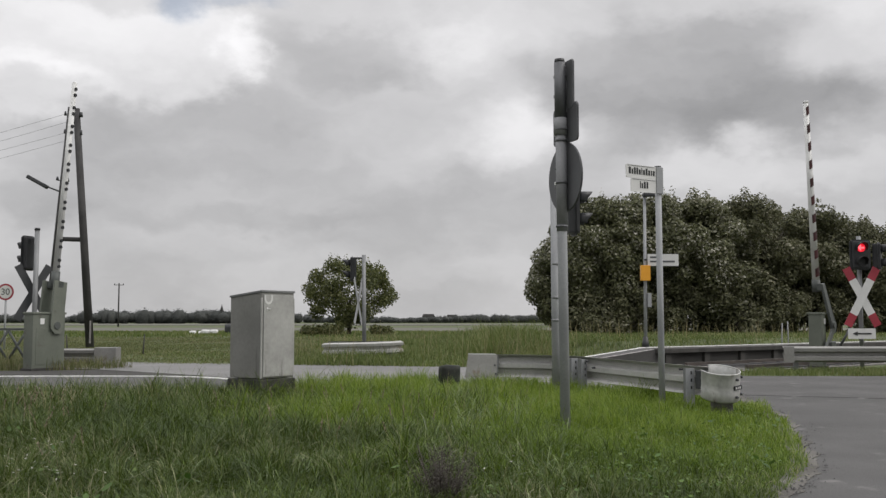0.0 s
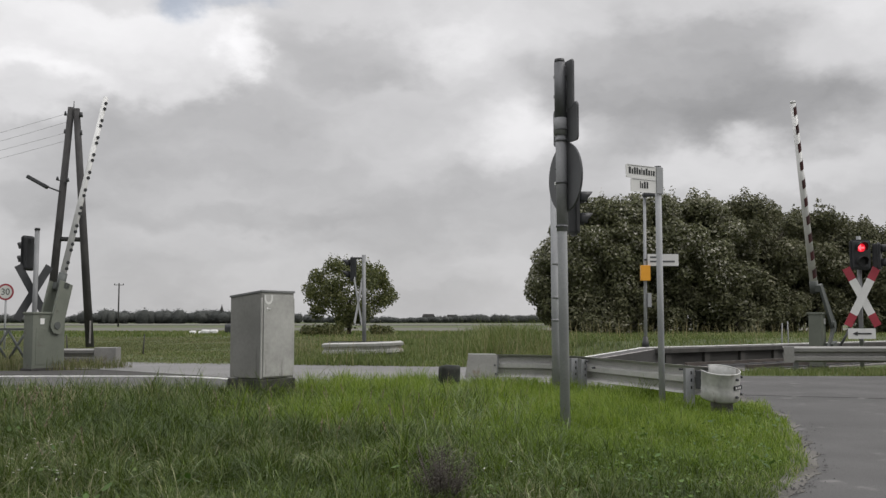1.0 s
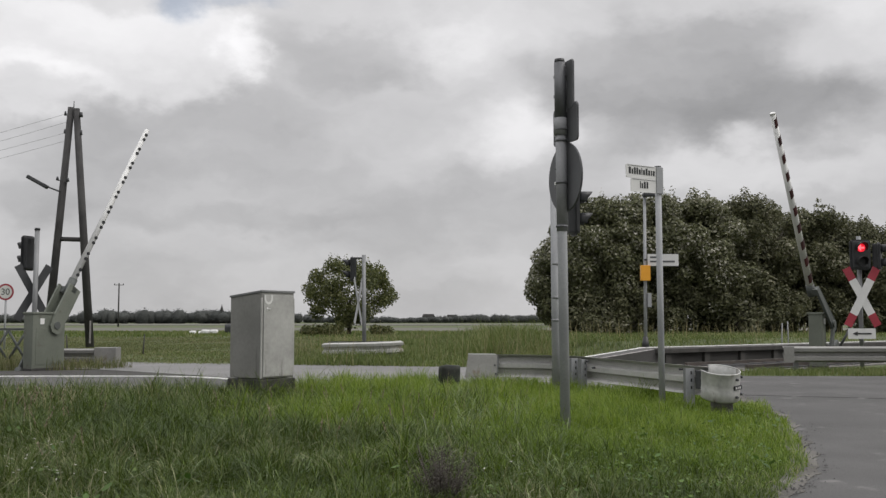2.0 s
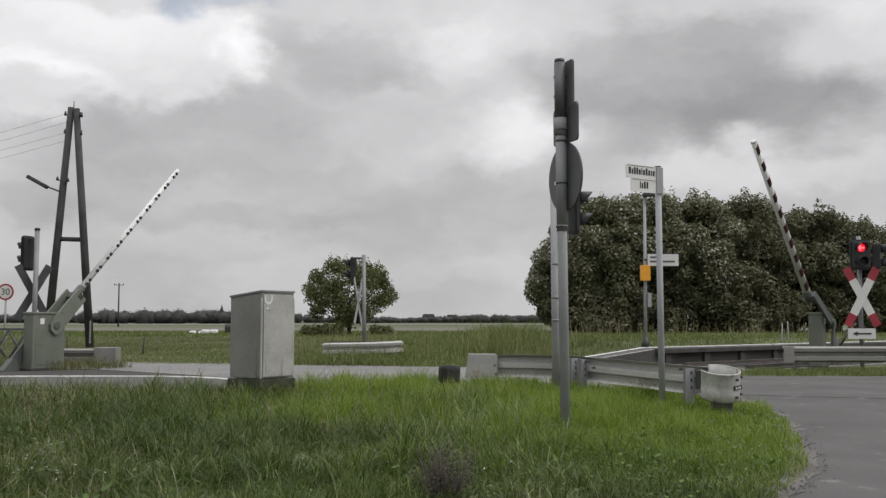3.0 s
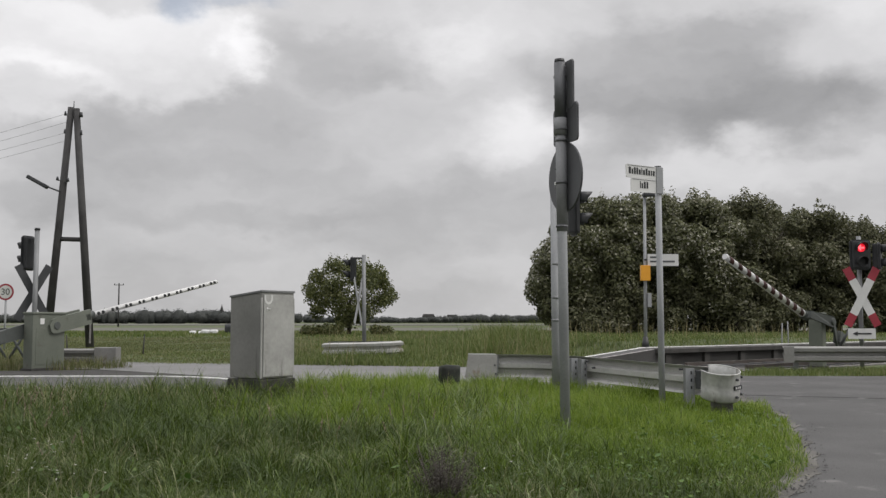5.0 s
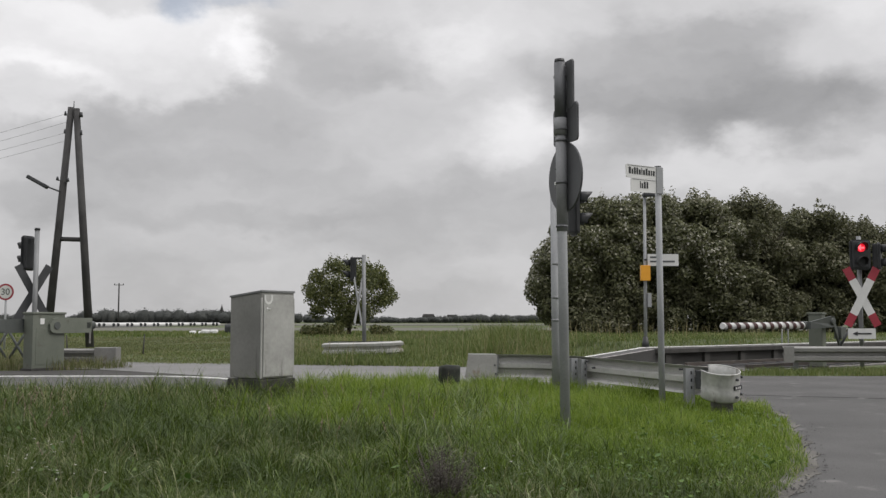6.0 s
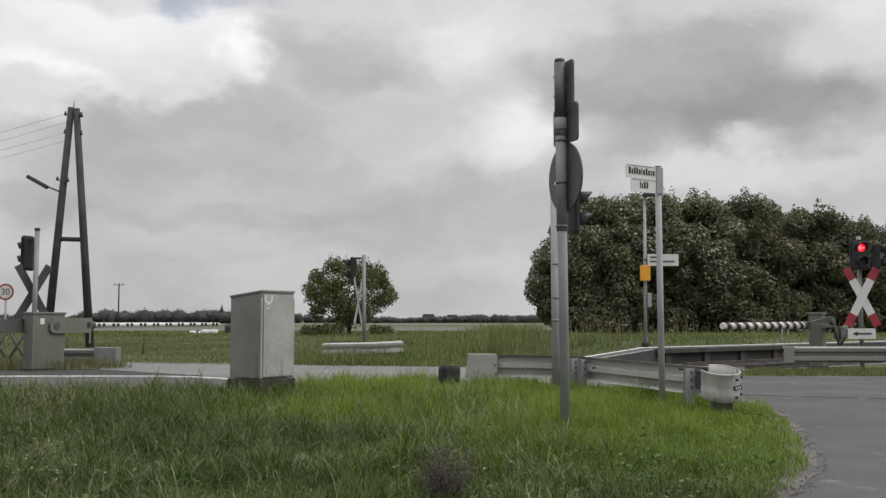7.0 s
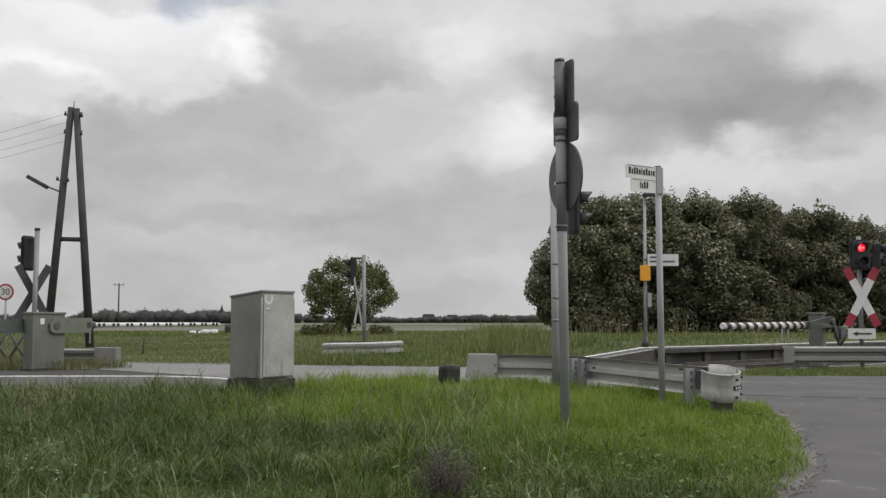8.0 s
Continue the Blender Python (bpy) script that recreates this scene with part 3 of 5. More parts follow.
part("rail_beam", beam([(-2.99, 25.1), (-2.7, 24.9), (-2.2, 24.7), (-1.7, 24.65), (-1.3, 24.8), (-1.06, 25.15)], 0.30, -1, -0.06), RAIL_ZINC, mid)
part("rail_beam", beam([(-2.9, 25.25), (-1.15, 25.25)], 0.34, 1), GALV, mid)
for x in (-2.7, -1.3):
    guard_post(mid, x, 25.1, 0.45, 90)
stub = box(0.27, 0.22, 0.46, (0, 0, 0), 0.07)
for v in stub.verts:
    v.co += Vector((1, 1, 0.6)) * 0.035 * noise.noise(v.co * 7)
stub_ob = tagged(part("bollard_stub", stub, STUB, smooth=True), "low dark weathered stub in the grass before the rail", "stub")
stub_ob.matrix_basis = pose(0.085, 13.9, 0.165, 0, 3, 14)


# ---------- level crossing barriers ----------
def barrier(m, label, boom_from, boom_to, face, red, case, arms, arm_len, by=0.0):
    """Drive housing with a swinging boom, which lies along local x when lowered. face: side of its marks; case: housing centre and size; arms: local y of the swing arms."""
    thing = empty("level_crossing_barrier", m, label, "barrier", "barriers")
    hx, hy, sx, sy = case
    part("housing", box(sx, sy, 1.13, (hx, hy, 0.60), 0.03), BARRIER_GREY, thing)
    part("housing_lid", box(sx + 0.04, sy + 0.04, 0.045, (hx, hy, 1.165), 0.018), BARRIER_GREY, thing)
    part("plinth", box(sx + 0.06, sy + 0.06, 0.12, (hx, hy, 0.0), 0.02), PLINTH, thing, "dark concrete base")
    part("door", box(sx * 0.8, 0.012, 0.74, (hx, hy - face * -0.5 * sy, 0.50), 0.004), BARRIER_GREY, thing)
    part("maker_plate", box(0.10, 0.008, 0.12, (hx - 0.22 * sx, hy + face * (0.5 * sy + 0.004), 1.0), 0.002), SIGN_WHITE, thing, "small white plate")
    boom_bm = tube((boom_from, by, 0), (boom_to, by, 0), 0.078, 0.056 if red else 0.062, 24)
    if not red:
        bmesh.ops.scale(boom_bm, vec=(1, 1, 0.74), verts=boom_bm.verts)
    boom = part("boom", boom_bm, WHITE_PAINT, thing, "white painted barrier boom")
    part("end_cap", tube((boom_to - 0.01, by, 0), (boom_to + 0.025, by, 0), 0.062 if red else 0.046, 0.052 if red else 0.04, 20), SIGN_WHITE, boom)
    for yy in arms:
        k = 0.75 if red else 1.0
        taper = -0.10 if red else -0.155
        out = [(x, z * k + (0.08 * (1 - x / arm_len) if red else 0.0)) for x, z in ((-0.16, -0.10), (-0.10, -0.145), (0.02, -0.16), (arm_len, taper), (arm_len + 0.02, -taper), (0.05, 0.16), (-0.08, 0.14), (-0.17, 0.04))]
        arm_bm = plate(out, 0.05, pose(0, yy, 0))
        if red:
            # the arm leans in from the housing's side to the boom
            for v in arm_bm.verts:
                v.co.y -= 0.15 * max(0.0, v.co.x) / arm_len
        part("arm", arm_bm, BARRIER_DARK if red else BARRIER_GREY, boom, "dark steel swing arm" if red else "grey-green steel swing arm")
        zp = 0.08 if red else 0.0
        part("pivot_cap", tube((0, yy - 0.045, zp), (0, yy + 0.045, zp), 0.075, 0.075, 16), BARRIER_DARK, boom)
        if yy != arms[-1]:
            continue
        tail = [(-1.35, -0.12), (-0.14, -0.12), (-0.14, 0.12), (-1.25, 0.10), (-1.38, 0.02)]
        tail = [(x * (0.42 if red else 1.0), z * (0.8 if red else 1.2) + zp + (0.5 * (x + 0.14) if red else 0.0)) for x, z in tail]
        part("tail_arm", plate(tail, 0.045, pose(0, yy, 0)), BARRIER_DARK, boom, "dark counterweight arm")
    lo, hi = min(arms + [by]), max(arms + [by]) - (0.15 if red else 0.0)
    part("arm_bridge", box(0.14, hi - lo + 0.05, 0.15, (arm_len - 0.06, (lo + hi) / 2, 0), 0.01), BARRIER_DARK, boom)
    part("boom_socket", tube((arm_len - 0.16, by, 0), (boom_from + 0.06, by, 0), 0.09, 0.088, 14), BARRIER_DARK, boom)
    part("counterweight", box(0.34, 0.16, 0.26, (-0.50 if red else -1.20, arms[-1], -0.16 if red else 0.0), 0.02), BARRIER_DARK, boom, "dark steel counterweight")
    n = 10
    step = (boom_to - boom_from - 0.22) / (n - 0.5)
    for k in range(n):
        xx = boom_from + 0.16 + step * k
        rr = 0.078 + ((0.056 if red else 0.062) - 0.078) * (xx - boom_from) / (boom_to - boom_from)
        if red:
            # film over the outer side of the boom
            bm2, rows2 = bmesh.new(), []
            for q in range(13):
                a = radians(-72 + 144 * q / 12)
                rows2.append([bm2.verts.new((xx + dx + 0.05 * math.sin(a), by + face * (rr + 0.004) * math.cos(a), (rr + 0.004) * math.sin(a))) for dx in (0, step * 0.48)])
            for r0, r1 in zip(rows2, rows2[1:]):
                bm2.faces.new((r0[0], r1[0], r1[1], r0[1])).smooth = True
            part("red_band", bm2, RED_DARK, boom, "dull red reflective band")
        else:
            for dx in (0.0, 0.13):
                c = Vector((xx + dx, by, 0.0))
                part("bolt_head", tube(c + Vector((0, face * (rr - 0.01), 0.005)), c + Vector((0, face * (rr + 0.012), 0.005)), 0.040, 0.036, 10), BLACK, boom)
    return thing, boom


barrier_l, boom_l = barrier(pose(-8.06, 20.5, 0, 0, 0, 62), "grey-green barrier drive with white boom by the verge", 1.06, 5.16, -1, False, (-0.15, 0.0, 0.80, 0.27), [-0.165, 0.165], 0.90)
barrier_r, boom_r = barrier(pose(8.217, 21.3, 0, 0, 0, 230), "grey-green barrier drive with red-banded white boom", 0.92, 4.80, 1, True, (0.15, -0.18, 0.23, 0.29), [0.085], 0.88, -0.2)
PIVOT = 0.915


# ---------- signals, crosses and signs ----------
def facing(x, y, z, nx, ny):
    """A pose whose local -y looks along (nx, ny)."""
    return pose(x, y, z, 0, 0, math.degrees(math.atan2(ny, nx)) + 90)


def signal_head(parent, m, lit=False, w=0.32, h=0.60):
    """Two-lens crossing signal: black case with a backing board and hooded lenses, looking along local -y."""
    head = part("signal_head", box(w, 0.16, h, (0, 0, 0), 0.03), BLACK, parent, "black two-lens signal head")
    head.matrix_basis = m
    part("backing_board", plate(round_rect(w + 0.07, h + 0.06, 0.08), 0.015, pose(0, -0.03, 0)), BLACK, head)
    for z, on in ((0.14, lit), (-0.15, False)):
        part("lens", plate(disc_outline(0.086, 28), 0.02, pose(0, -0.088, z)), LED_RED if on else BLACK, head, "glowing red arrow lens" if on else "dark unlit lens")
        bm3, rows3 = bmesh.new(), []
        for k in range(17):
            a = radians(-25 + 230 * k / 16)
            rows3.append([bm3.verts.new((0.108 * math.cos(a), yy, z + 0.108 * math.sin(a))) for yy in (-0.08, -0.08 - 0.20 * (0.55 + 0.45 * max(0, math.sin(a))))])
        for r0, r1 in zip(rows3, rows3[1:]):
            bm3.faces.new((r0[0], r1[0], r1[1], r0[1])).smooth = True
        hood = part("hood", bm3, BLACK, head)
        hood.modifiers.new("thickness", "SOLIDIFY").thickness = 0.006
        if on:
            part("lens_arrow", plate([(-0.075, 0), (-0.015, 0.06), (0.0, 0.045), (-0.02, 0.018), (0.06, 0.018), (0.06, -0.018), (-0.02, -0.018), (0.0, -0.045), (-0.015, -0.06)], 0.01, pose(0, -0.102, z)), LED_CORE, head)
    return head


def saltire(parent, m, back=None, half_w=0.385, half_h=0.60, wide=0.165):
    """A St Andrew's cross: white arms with red ends."""
    ang = math.atan2(half_h, half_w - 0.04)
    ln = 2 * math.hypot(half_w - 0.04, half_h) * 0.98
    for k, s in enumerate((1, -1)):
        rot = m @ pose(0, 0.012 * k, 0, 0, -s * math.degrees(ang), 0)
        core = part("cross_arm", box(ln * 0.60, 0.010, wide, (0, 0, 0)), back or SIGN_WHITE, parent, "grey back of a cross arm" if back else "white cross arm")
        core.matrix_basis = rot
        for e in (1, -1):
            tip = part("arm_end", box(ln * 0.20, 0.010, wide, (e * ln * 0.40, 0, 0)), back or RED_PAINT, core, "grey back" if back else "red end")
    return


sig_r = empty("crossing_signal", pose(8.58, 20.42, 0), "crossing signal with red light and white-red cross", "signal", "signals")
part("post", tube((0, 0.06, -0.3), (0, 0.06, 2.75), 0.045, 0.045, 14), GALV_DARK, sig_r)
signal_head(sig_r, pose(-0.04, -0.06, 2.36), True, 0.36, 0.56)
signal_head(sig_r, facing(0.36, 0.02, 2.33, 0.86, -0.5), False, 0.30, 0.52)
part("bracket", box(0.40, 0.05, 0.05, (0.16, 0.05, 2.42)), BLACK, sig_r)
saltire(sig_r, pose(-0.035, -0.12, 1.495), None, 0.355)
part("brace", tube((-0.30, 0.55, 0.40), (-0.02, 0.55, 0.86), 0.03, 0.025, 8), DARK_STEEL, sig_r, "leaning dark brace")
plate_ob = part("arrow_plate", plate(round_rect(0.56, 0.21, 0.02), 0.012, pose(-0.08, -0.16, 0.75)), SIGN_WHITE, sig_r, "white plate with a black arrow")
part("arrow", plate([(-0.19, 0), (-0.09, 0.045), (-0.09, 0.016), (0.19, 0.016), (0.19, -0.016), (-0.09, -0.016), (-0.09, -0.045)], 0.006, pose(-0.08, -0.170, 0.75)), BLACK, plate_ob)

sig_l = empty("crossing_signal", pose(-8.82, 21.5, 0), "crossing signal and cross seen from behind", "signal", "signals")
part("post", tube((0.0, 0, -0.3), (0.02, 0, 2.98), 0.055, 0.052, 14), GALV_DARK, sig_l)
part("post_cap", tube((0.02, 0, 2.97), (0.02, 0, 3.02), 0.062, 0.055, 14), BLACK, sig_l)
signal_head(sig_l, facing(-0.20, 0.12, 2.48, -0.94, 0.34), False, 0.33, 0.70)
part("bracket", box(0.22, 0.05, 0.05, (-0.08, 0.05, 2.75)), BLACK, sig_l)
saltire(sig_l, facing(-0.075, 0.10, 1.62, -0.62, 0.78), DARK_STEEL, 0.375, 0.60, 0.17)

sig_m = empty("crossing_signal", pose(-1.98, 25.2, 0), "slim crossing signal post with cross edge-on", "signal", "signals")
part("post", tube((0.0, 0, -0.3), (-0.03, 0, 2.68), 0.052, 0.050, 14), GALV_DARK, sig_m)
signal_head(sig_m, facing(-0.30, 0.05, 2.32, -0.97, -0.1), False, 0.28, 0.60)
part("bracket", box(0.30, 0.04, 0.04, (-0.14, 0.02, 2.60)), BLACK, sig_m)
saltire(sig_m, facing(-0.17, 0.0, 1.50, -0.985, 0.17), GALV, 0.43, 0.58, 0.15)

# near post with the backs of three signs, and the signal post behind it
sign_n = (0.935, 0.355)
traffic = empty("traffic_sign", pose(1.075, 8.8, 0), "grey post with the backs of three traffic signs", "traffic sign")
part("post", tube((0, 0, -0.3), (-0.028, 0, 3.32), 0.044, 0.042, 18), GALV, traffic)
part("upper_tube", tube((-0.0235, 0, 2.80), (-0.0275, 0, 3.318), 0.052, 0.050, 18), SIGN_BACK, traffic, "dark grey upper tube")
part("collar", tube((-0.022, 0, 2.66), (-0.0235, 0, 2.815), 0.056, 0.056, 18), COLLAR, traffic, "grey clamp collar")
part("sleeve", tube((-0.0155, 0, 1.80), (-0.022, 0, 2.66), 0.049, 0.048, 18), COLLAR, traffic, "grey weathered sleeve tube")
for zb in (2.22, 2.60, 2.70, 1.83):
    part("pipe_band", tube((-0.019, 0, zb), (-0.019, 0, zb + 0.022), 0.053 if zb < 2.65 else 0.059, 0.053 if zb < 2.65 else 0.059, 18), SIGN_BACK, traffic)
part("post_cap", tube((-0.028, 0, 3.315), (-0.028, 0, 3.35), 0.048, 0.044, 18), BLACK, traffic)


def sign_backed(name, outline, z, label, off=0.062, shift=0.0):
    t = Vector((sign_n[1], -sign_n[0], 0)) * shift
    m = facing(-0.02 + sign_n[0] * off + t.x, sign_n[1] * off + t.y, z, *sign_n)
    ob = part(name, plate(outline, 0.004), SIGN_BACK, traffic, label)
    ob.matrix_basis = m
    rim = part("rim", plate(outline, 0.018, Matrix.Diagonal((0.985, 1, 0.985, 1))), SIGN_BACK, ob)
    for dz in (-0.09, 0.09):
        part("clamp", box(0.10, 0.07, 0.03, (0.0, 0.05, dz), 0.006), SIGN_BACK, ob, "pipe clamp")
    return ob


sign_backed("sign_plate", round_rect(0.35, 0.44, 0.03), 3.115, "grey back of a rectangular sign", 0.062, -0.045)
sign_backed("sign_plate", round_rect(0.46, 0.35, 0.04), 2.765, "grey back of a smaller sign", 0.066, -0.03)
disc = sign_backed("sign_disc", disc_outline(0.315, 40), 2.285, "grey back of a round sign", 0.062, -0.04)
part("sticker", box(0.035, 0.004, 0.03, (0.17, 0.012, -0.03)), SIGN_WHITE, disc, "tiny white sticker")

sig_n = empty("crossing_signal", pose(1.50, 13.25, 0), "crossing signal on grey post before the guard rail", "signal", "signals")
part("post", tube((0, 0, -0.3), (-0.01, 0, 2.86), 0.055, 0.055, 14), GALV, sig_n)
for z in (1.0, 1.3, 1.75):
    part("pipe_band", tube((0, 0, z), (0, 0, z + 0.03), 0.060, 0.060, 14), GALV_DARK, sig_n)
signal_head(sig_n, facing(0.235, 0.06, 2.50, 0.97, 0.1), False, 0.28, 0.66)
part("bracket", box(0.34, 0.05, 0.05, (0.16, 0.03, 2.60)), BLACK, sig_n)

# street name sign
street = empty("street_sign", pose(2.395, 11.0, 0), "grey pole with two white street name plates", "street sign")
part("pole", tube((0.01, 0, -0.3), (0, 0, 2.70), 0.036, 0.035, 16), GALV, street)
part("pole_cap", tube((0, 0, 2.69), (0, 0, 2.725), 0.04, 0.036, 16), BLACK, street)
for z, w, txt in ((2.632, 0.53, (0.030, 0.022, 0.024, 0.022, 0.026, 0.012, 0.026, 0.026, 0.026, 0.018, 0.026)), (2.484, 0.46, (0.012, 0.02, 0.028, 0.024))):
    pl = part("name_plate", plate(round_rect(w, 0.147, 0.012), 0.006), SIGN_WHITE, street, "white plate with dark lettering bars")
    pl.matrix_basis = pose(0.0, -0.042, z, 0, 0, 33) @ pose(-w / 2 + 0.035, 0, 0)
    part("plate_holder", box(0.10, 0.02, 0.15, (w / 2 - 0.03, -0.004, 0), 0.006), GALV, pl, "pale metal holder")
    x0 = -sum(txt) / 2 - 0.006 * len(txt) - 0.03
    for k, bw in enumerate(txt):
        hh = 0.074 if k in (0, 2, 3, 5, 7) else 0.055
        part("text_bar", box(bw, 0.002, hh, (x0 + bw / 2, -0.005, -0.02 + hh / 2 - 0.01)), BLACK, pl)
        x0 += bw + 0.013
    part("border_line", box(w * 0.76, 0.002, 0.004, (-0.04, -0.0045, 0.062)), DARK_STEEL, pl)

# speed limit sign
speed = empty("speed_sign", pose(-15.82, 36, 0), "round 30 speed limit sign on thin pole", "traffic sign")
part("pole", tube((0, 0.04, -0.3), (0, 0.04, 2.3), 0.038, 0.038, 12), GALV, speed)
sp = part("sign_disc", plate(disc_outline(0.30), 0.01, pose(0, 0, 2.06)), RED_PAINT, speed, "red-rimmed white disc")
part("disc_face", plate(disc_outline(0.235), 0.006, pose(0, -0.008, 2.06)), SIGN_WHITE, sp)
glyph("30", 0.33, BLACK, sp, pose(0, -0.014, 2.055, 90))

# ---------- switch cabinet ----------
cab = empty("switch_cabinet", pose(-2.22, 12.25, 0, 0, 0, 0), "grey weathered switch cabinet on dark plinth", "cabinet")
CT = 54.0
inner = pose(0, 0, 0, 0, 0, CT)
part("plinth", box(0.58, 0.58, 0.46, (0, 0, 0.08), 0.015, None, inner), PLINTH, cab, "dark concrete plinth")
cab_body = box(0.54, 0.54, 1.03, (0, 0, 0.835), 0.012, None, inner)
for v in cab_body.verts:
    if v.co.z > 1.2:
        v.co.z += 0.15 * min(0.0, v.co.x)
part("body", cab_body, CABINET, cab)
lid = box(0.562, 0.562, 0.022, (0, 0, 1.358), 0.006)
for v in lid.verts:
    if v.co.z > 1.36:
        v.co.z += 0.012 - 0.03 * abs(v.co.y)
bmesh.ops.transform(lid, matrix=inner, verts=lid.verts)
for v in lid.verts:
    v.co.z += 0.15 * min(0.0, v.co.x)
part("lid", lid, GALV_DARK, cab, "low pitched cabinet lid")
# the door's paler grey carries the brightness of the lit side
dr = part("door", box(0.495, 0.014, 0.98, (0.005, -0.274, 0.83), 0.003, None, inner), CABINET_LIT, cab, "scuffed cabinet door, lit side put into its pale grey")
bm = bmesh.new()
for k in range(13):
    a = radians(180 + 180 * k / 12)
    for rr in (0.042, 0.069):
        bm.verts.new((rr * math.cos(a), -0.2845, 1.277 + rr * math.sin(a) * 1.1))
bm.verts.ensure_lookup_table()
for k in range(12):
    bm.faces.new((bm.verts[2 * k], bm.verts[2 * k + 1], bm.verts[2 * k + 3], bm.verts[2 * k + 2]))
for sx in (-0.0555, 0.0555):
    q = [bm.verts.new((sx + dx, -0.2845, z)) for dx, z in ((-0.0135, 1.277), (0.0135, 1.277), (0.0135, 1.316), (-0.0135, 1.316))]
    bm.faces.new(q)
bmesh.ops.translate(bm, vec=(-0.17, 0, 0), verts=bm.verts)
bmesh.ops.transform(bm, matrix=inner, verts=bm.verts)
part("painted_mark", bm, SIGN_WHITE, dr, "white painted horseshoe mark")

bm = bmesh.new()
for a, b in (((-0.20, 1.145), (-0.14, 1.145)), ((-0.20, 1.145), (-0.18, 1.165)), ((-0.20, 1.145), (-0.18, 1.125))):
    tube((a[0], -0.2835, a[1]), (b[0], -0.2835, b[1]), 0.006, 0.006, 5, bm)
bmesh.ops.transform(bm, matrix=inner, verts=bm.verts)
part("painted_arrow", bm, SIGN_WHITE, dr, "small white painted arrow")
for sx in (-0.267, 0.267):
    part("corner_trim", box(0.020, 0.020, 0.96, (sx, -0.267, 0.80), 0.004, None, inner), CABINET_LIT, cab, "pale corner edge")

# ---------- wooden power pole ----------
pole = empty("power_pole", pose(-14.3, 38, 0), "dark wooden A-shaped power pole with street lamp", "power pole", "power poles")
part("leg", tube((-0.82, 0, -0.5), (-0.08, 0, 9.25), 0.16, 0.125, 14), TIMBER, pole)
part("leg", tube((0.92, 0, -0.5), (0.12, 0, 9.2), 0.16, 0.125, 14), TIMBER, pole)
part("cross_brace", tube((-0.46, 0, 4.15), (0.54, 0, 4.12), 0.09, 0.09, 10), TIMBER, pole)
part("top_pin", tube((0.02, 0, 9.2), (0.02, 0, 9.5), 0.02, 0.015, 6), DARK_STEEL, pole)
for z in (9.0, 8.3):
    part("insulator", tube((-0.30, 0, z - 0.06), (-0.30, 0, z + 0.10), 0.055, 0.03, 10), DARK_STEEL, pole)
    part("insulator_arm", tube((-0.30, 0, z - 0.05), (-0.05, 0, z - 0.02), 0.02, 0.02, 8), DARK_STEEL, pole)
    part("insulator", tube((0.30, 0, z - 0.12), (0.30, 0, z + 0.06), 0.08, 0.06, 10), DARK_STEEL, pole)
for dx, z in ((-0.50, 6.4), (-0.10, 6.35)):
    part("insulator_arm", tube((-0.30, -0.1, z - 0.02), (dx, -0.1, z), 0.02, 0.02, 6), DARK_STEEL, pole)
    part("insulator", tube((dx, -0.1, z), (dx, -0.1, z + 0.14), 0.06, 0.035, 10), DARK_STEEL, pole)
part("lamp_arm", tube((-0.36, -0.1, 5.95), (-0.85, -0.25, 6.14), 0.03, 0.03, 8), DARK_STEEL, pole)
lampm = pose(-1.16, -0.35, 6.30, 0, 29, 8)
part("lamp_head", box(0.86, 0.28, 0.15, (0, 0, 0), 0.05, None, lampm), DARK_STEEL, pole, "dark grey street lamp head")
part("warning_plate", box(0.06, 0.02, 0.85, (0.93, -0.17, 0.60)), OLD_MARKING, pole, "pale worn marker strip")


def wire(a, b, sag, r=0.012):
    bm4, prev = bmesh.new(), None
    for k in range(13):
        t = k / 12
        p = Vector(a).lerp(Vector(b), t) + Vector((0, 0, -4 * sag * t * (1 - t)))
        if prev is not None:
            tube(prev, p, r, r, 5, bm4)
        prev = p
    return bm4


for k, (z, dy) in enumerate(((9.02, 0.0), (8.75, 1.0), (8.28, 0.0), (8.02, 1.0))):
    tagged(part("power_line", wire((-14.5 + 0.2 * (k % 2), 38, z), (-50, 60 + dy, z - 1.8), 0.4, 0.006), GALV_DARK), "thin dark overhead wire from the pole", "wire", "power lines")
far_pole = empty("power_pole", pose(-58.6, 180, 0), "distant thin power pole with crossarm", "power pole", "power poles")
part("pole", tube((0, 0, -0.5), (0, 0, 7.9), 0.16, 0.12, 8), TIMBER, far_pole)
part("crossarm", box(1.7, 0.10, 0.10, (0, 0, 7.55)), TIMBER, far_pole)
for dx in (-0.8, 0, 0.8):
    part("insulator", tube((dx, 0, 7.5), (dx, 0, 7.85), 0.09, 0.06, 6), DARK_STEEL, far_pole)

# ---------- platform ----------
def on_platform(s, back, z):
    """A point of the platform: s metres along the track, at its front or back edge."""
    x0, y0 = (4.62, 23.75) if back else (4.80, 22.60)
    return (x0 + TD.x * s, y0 + TD.y * s, z)


PLAT_Z, PLAT_LEN, RAMP_LEN = 0.36, 15.0, 4.0
plat = tagged(part("platform", slab([on_platform(0, 0, 0)[:2], on_platform(PLAT_LEN, 0, 0)[:2], on_platform(PLAT_LEN, 1, 0)[:2], on_platform(0, 1, 0)[:2]], -0.1, PLAT_Z), ASPHALT_DARK), "low narrow station platform with dark surface", "platform", kind="structure")
ramp = bmesh.new()
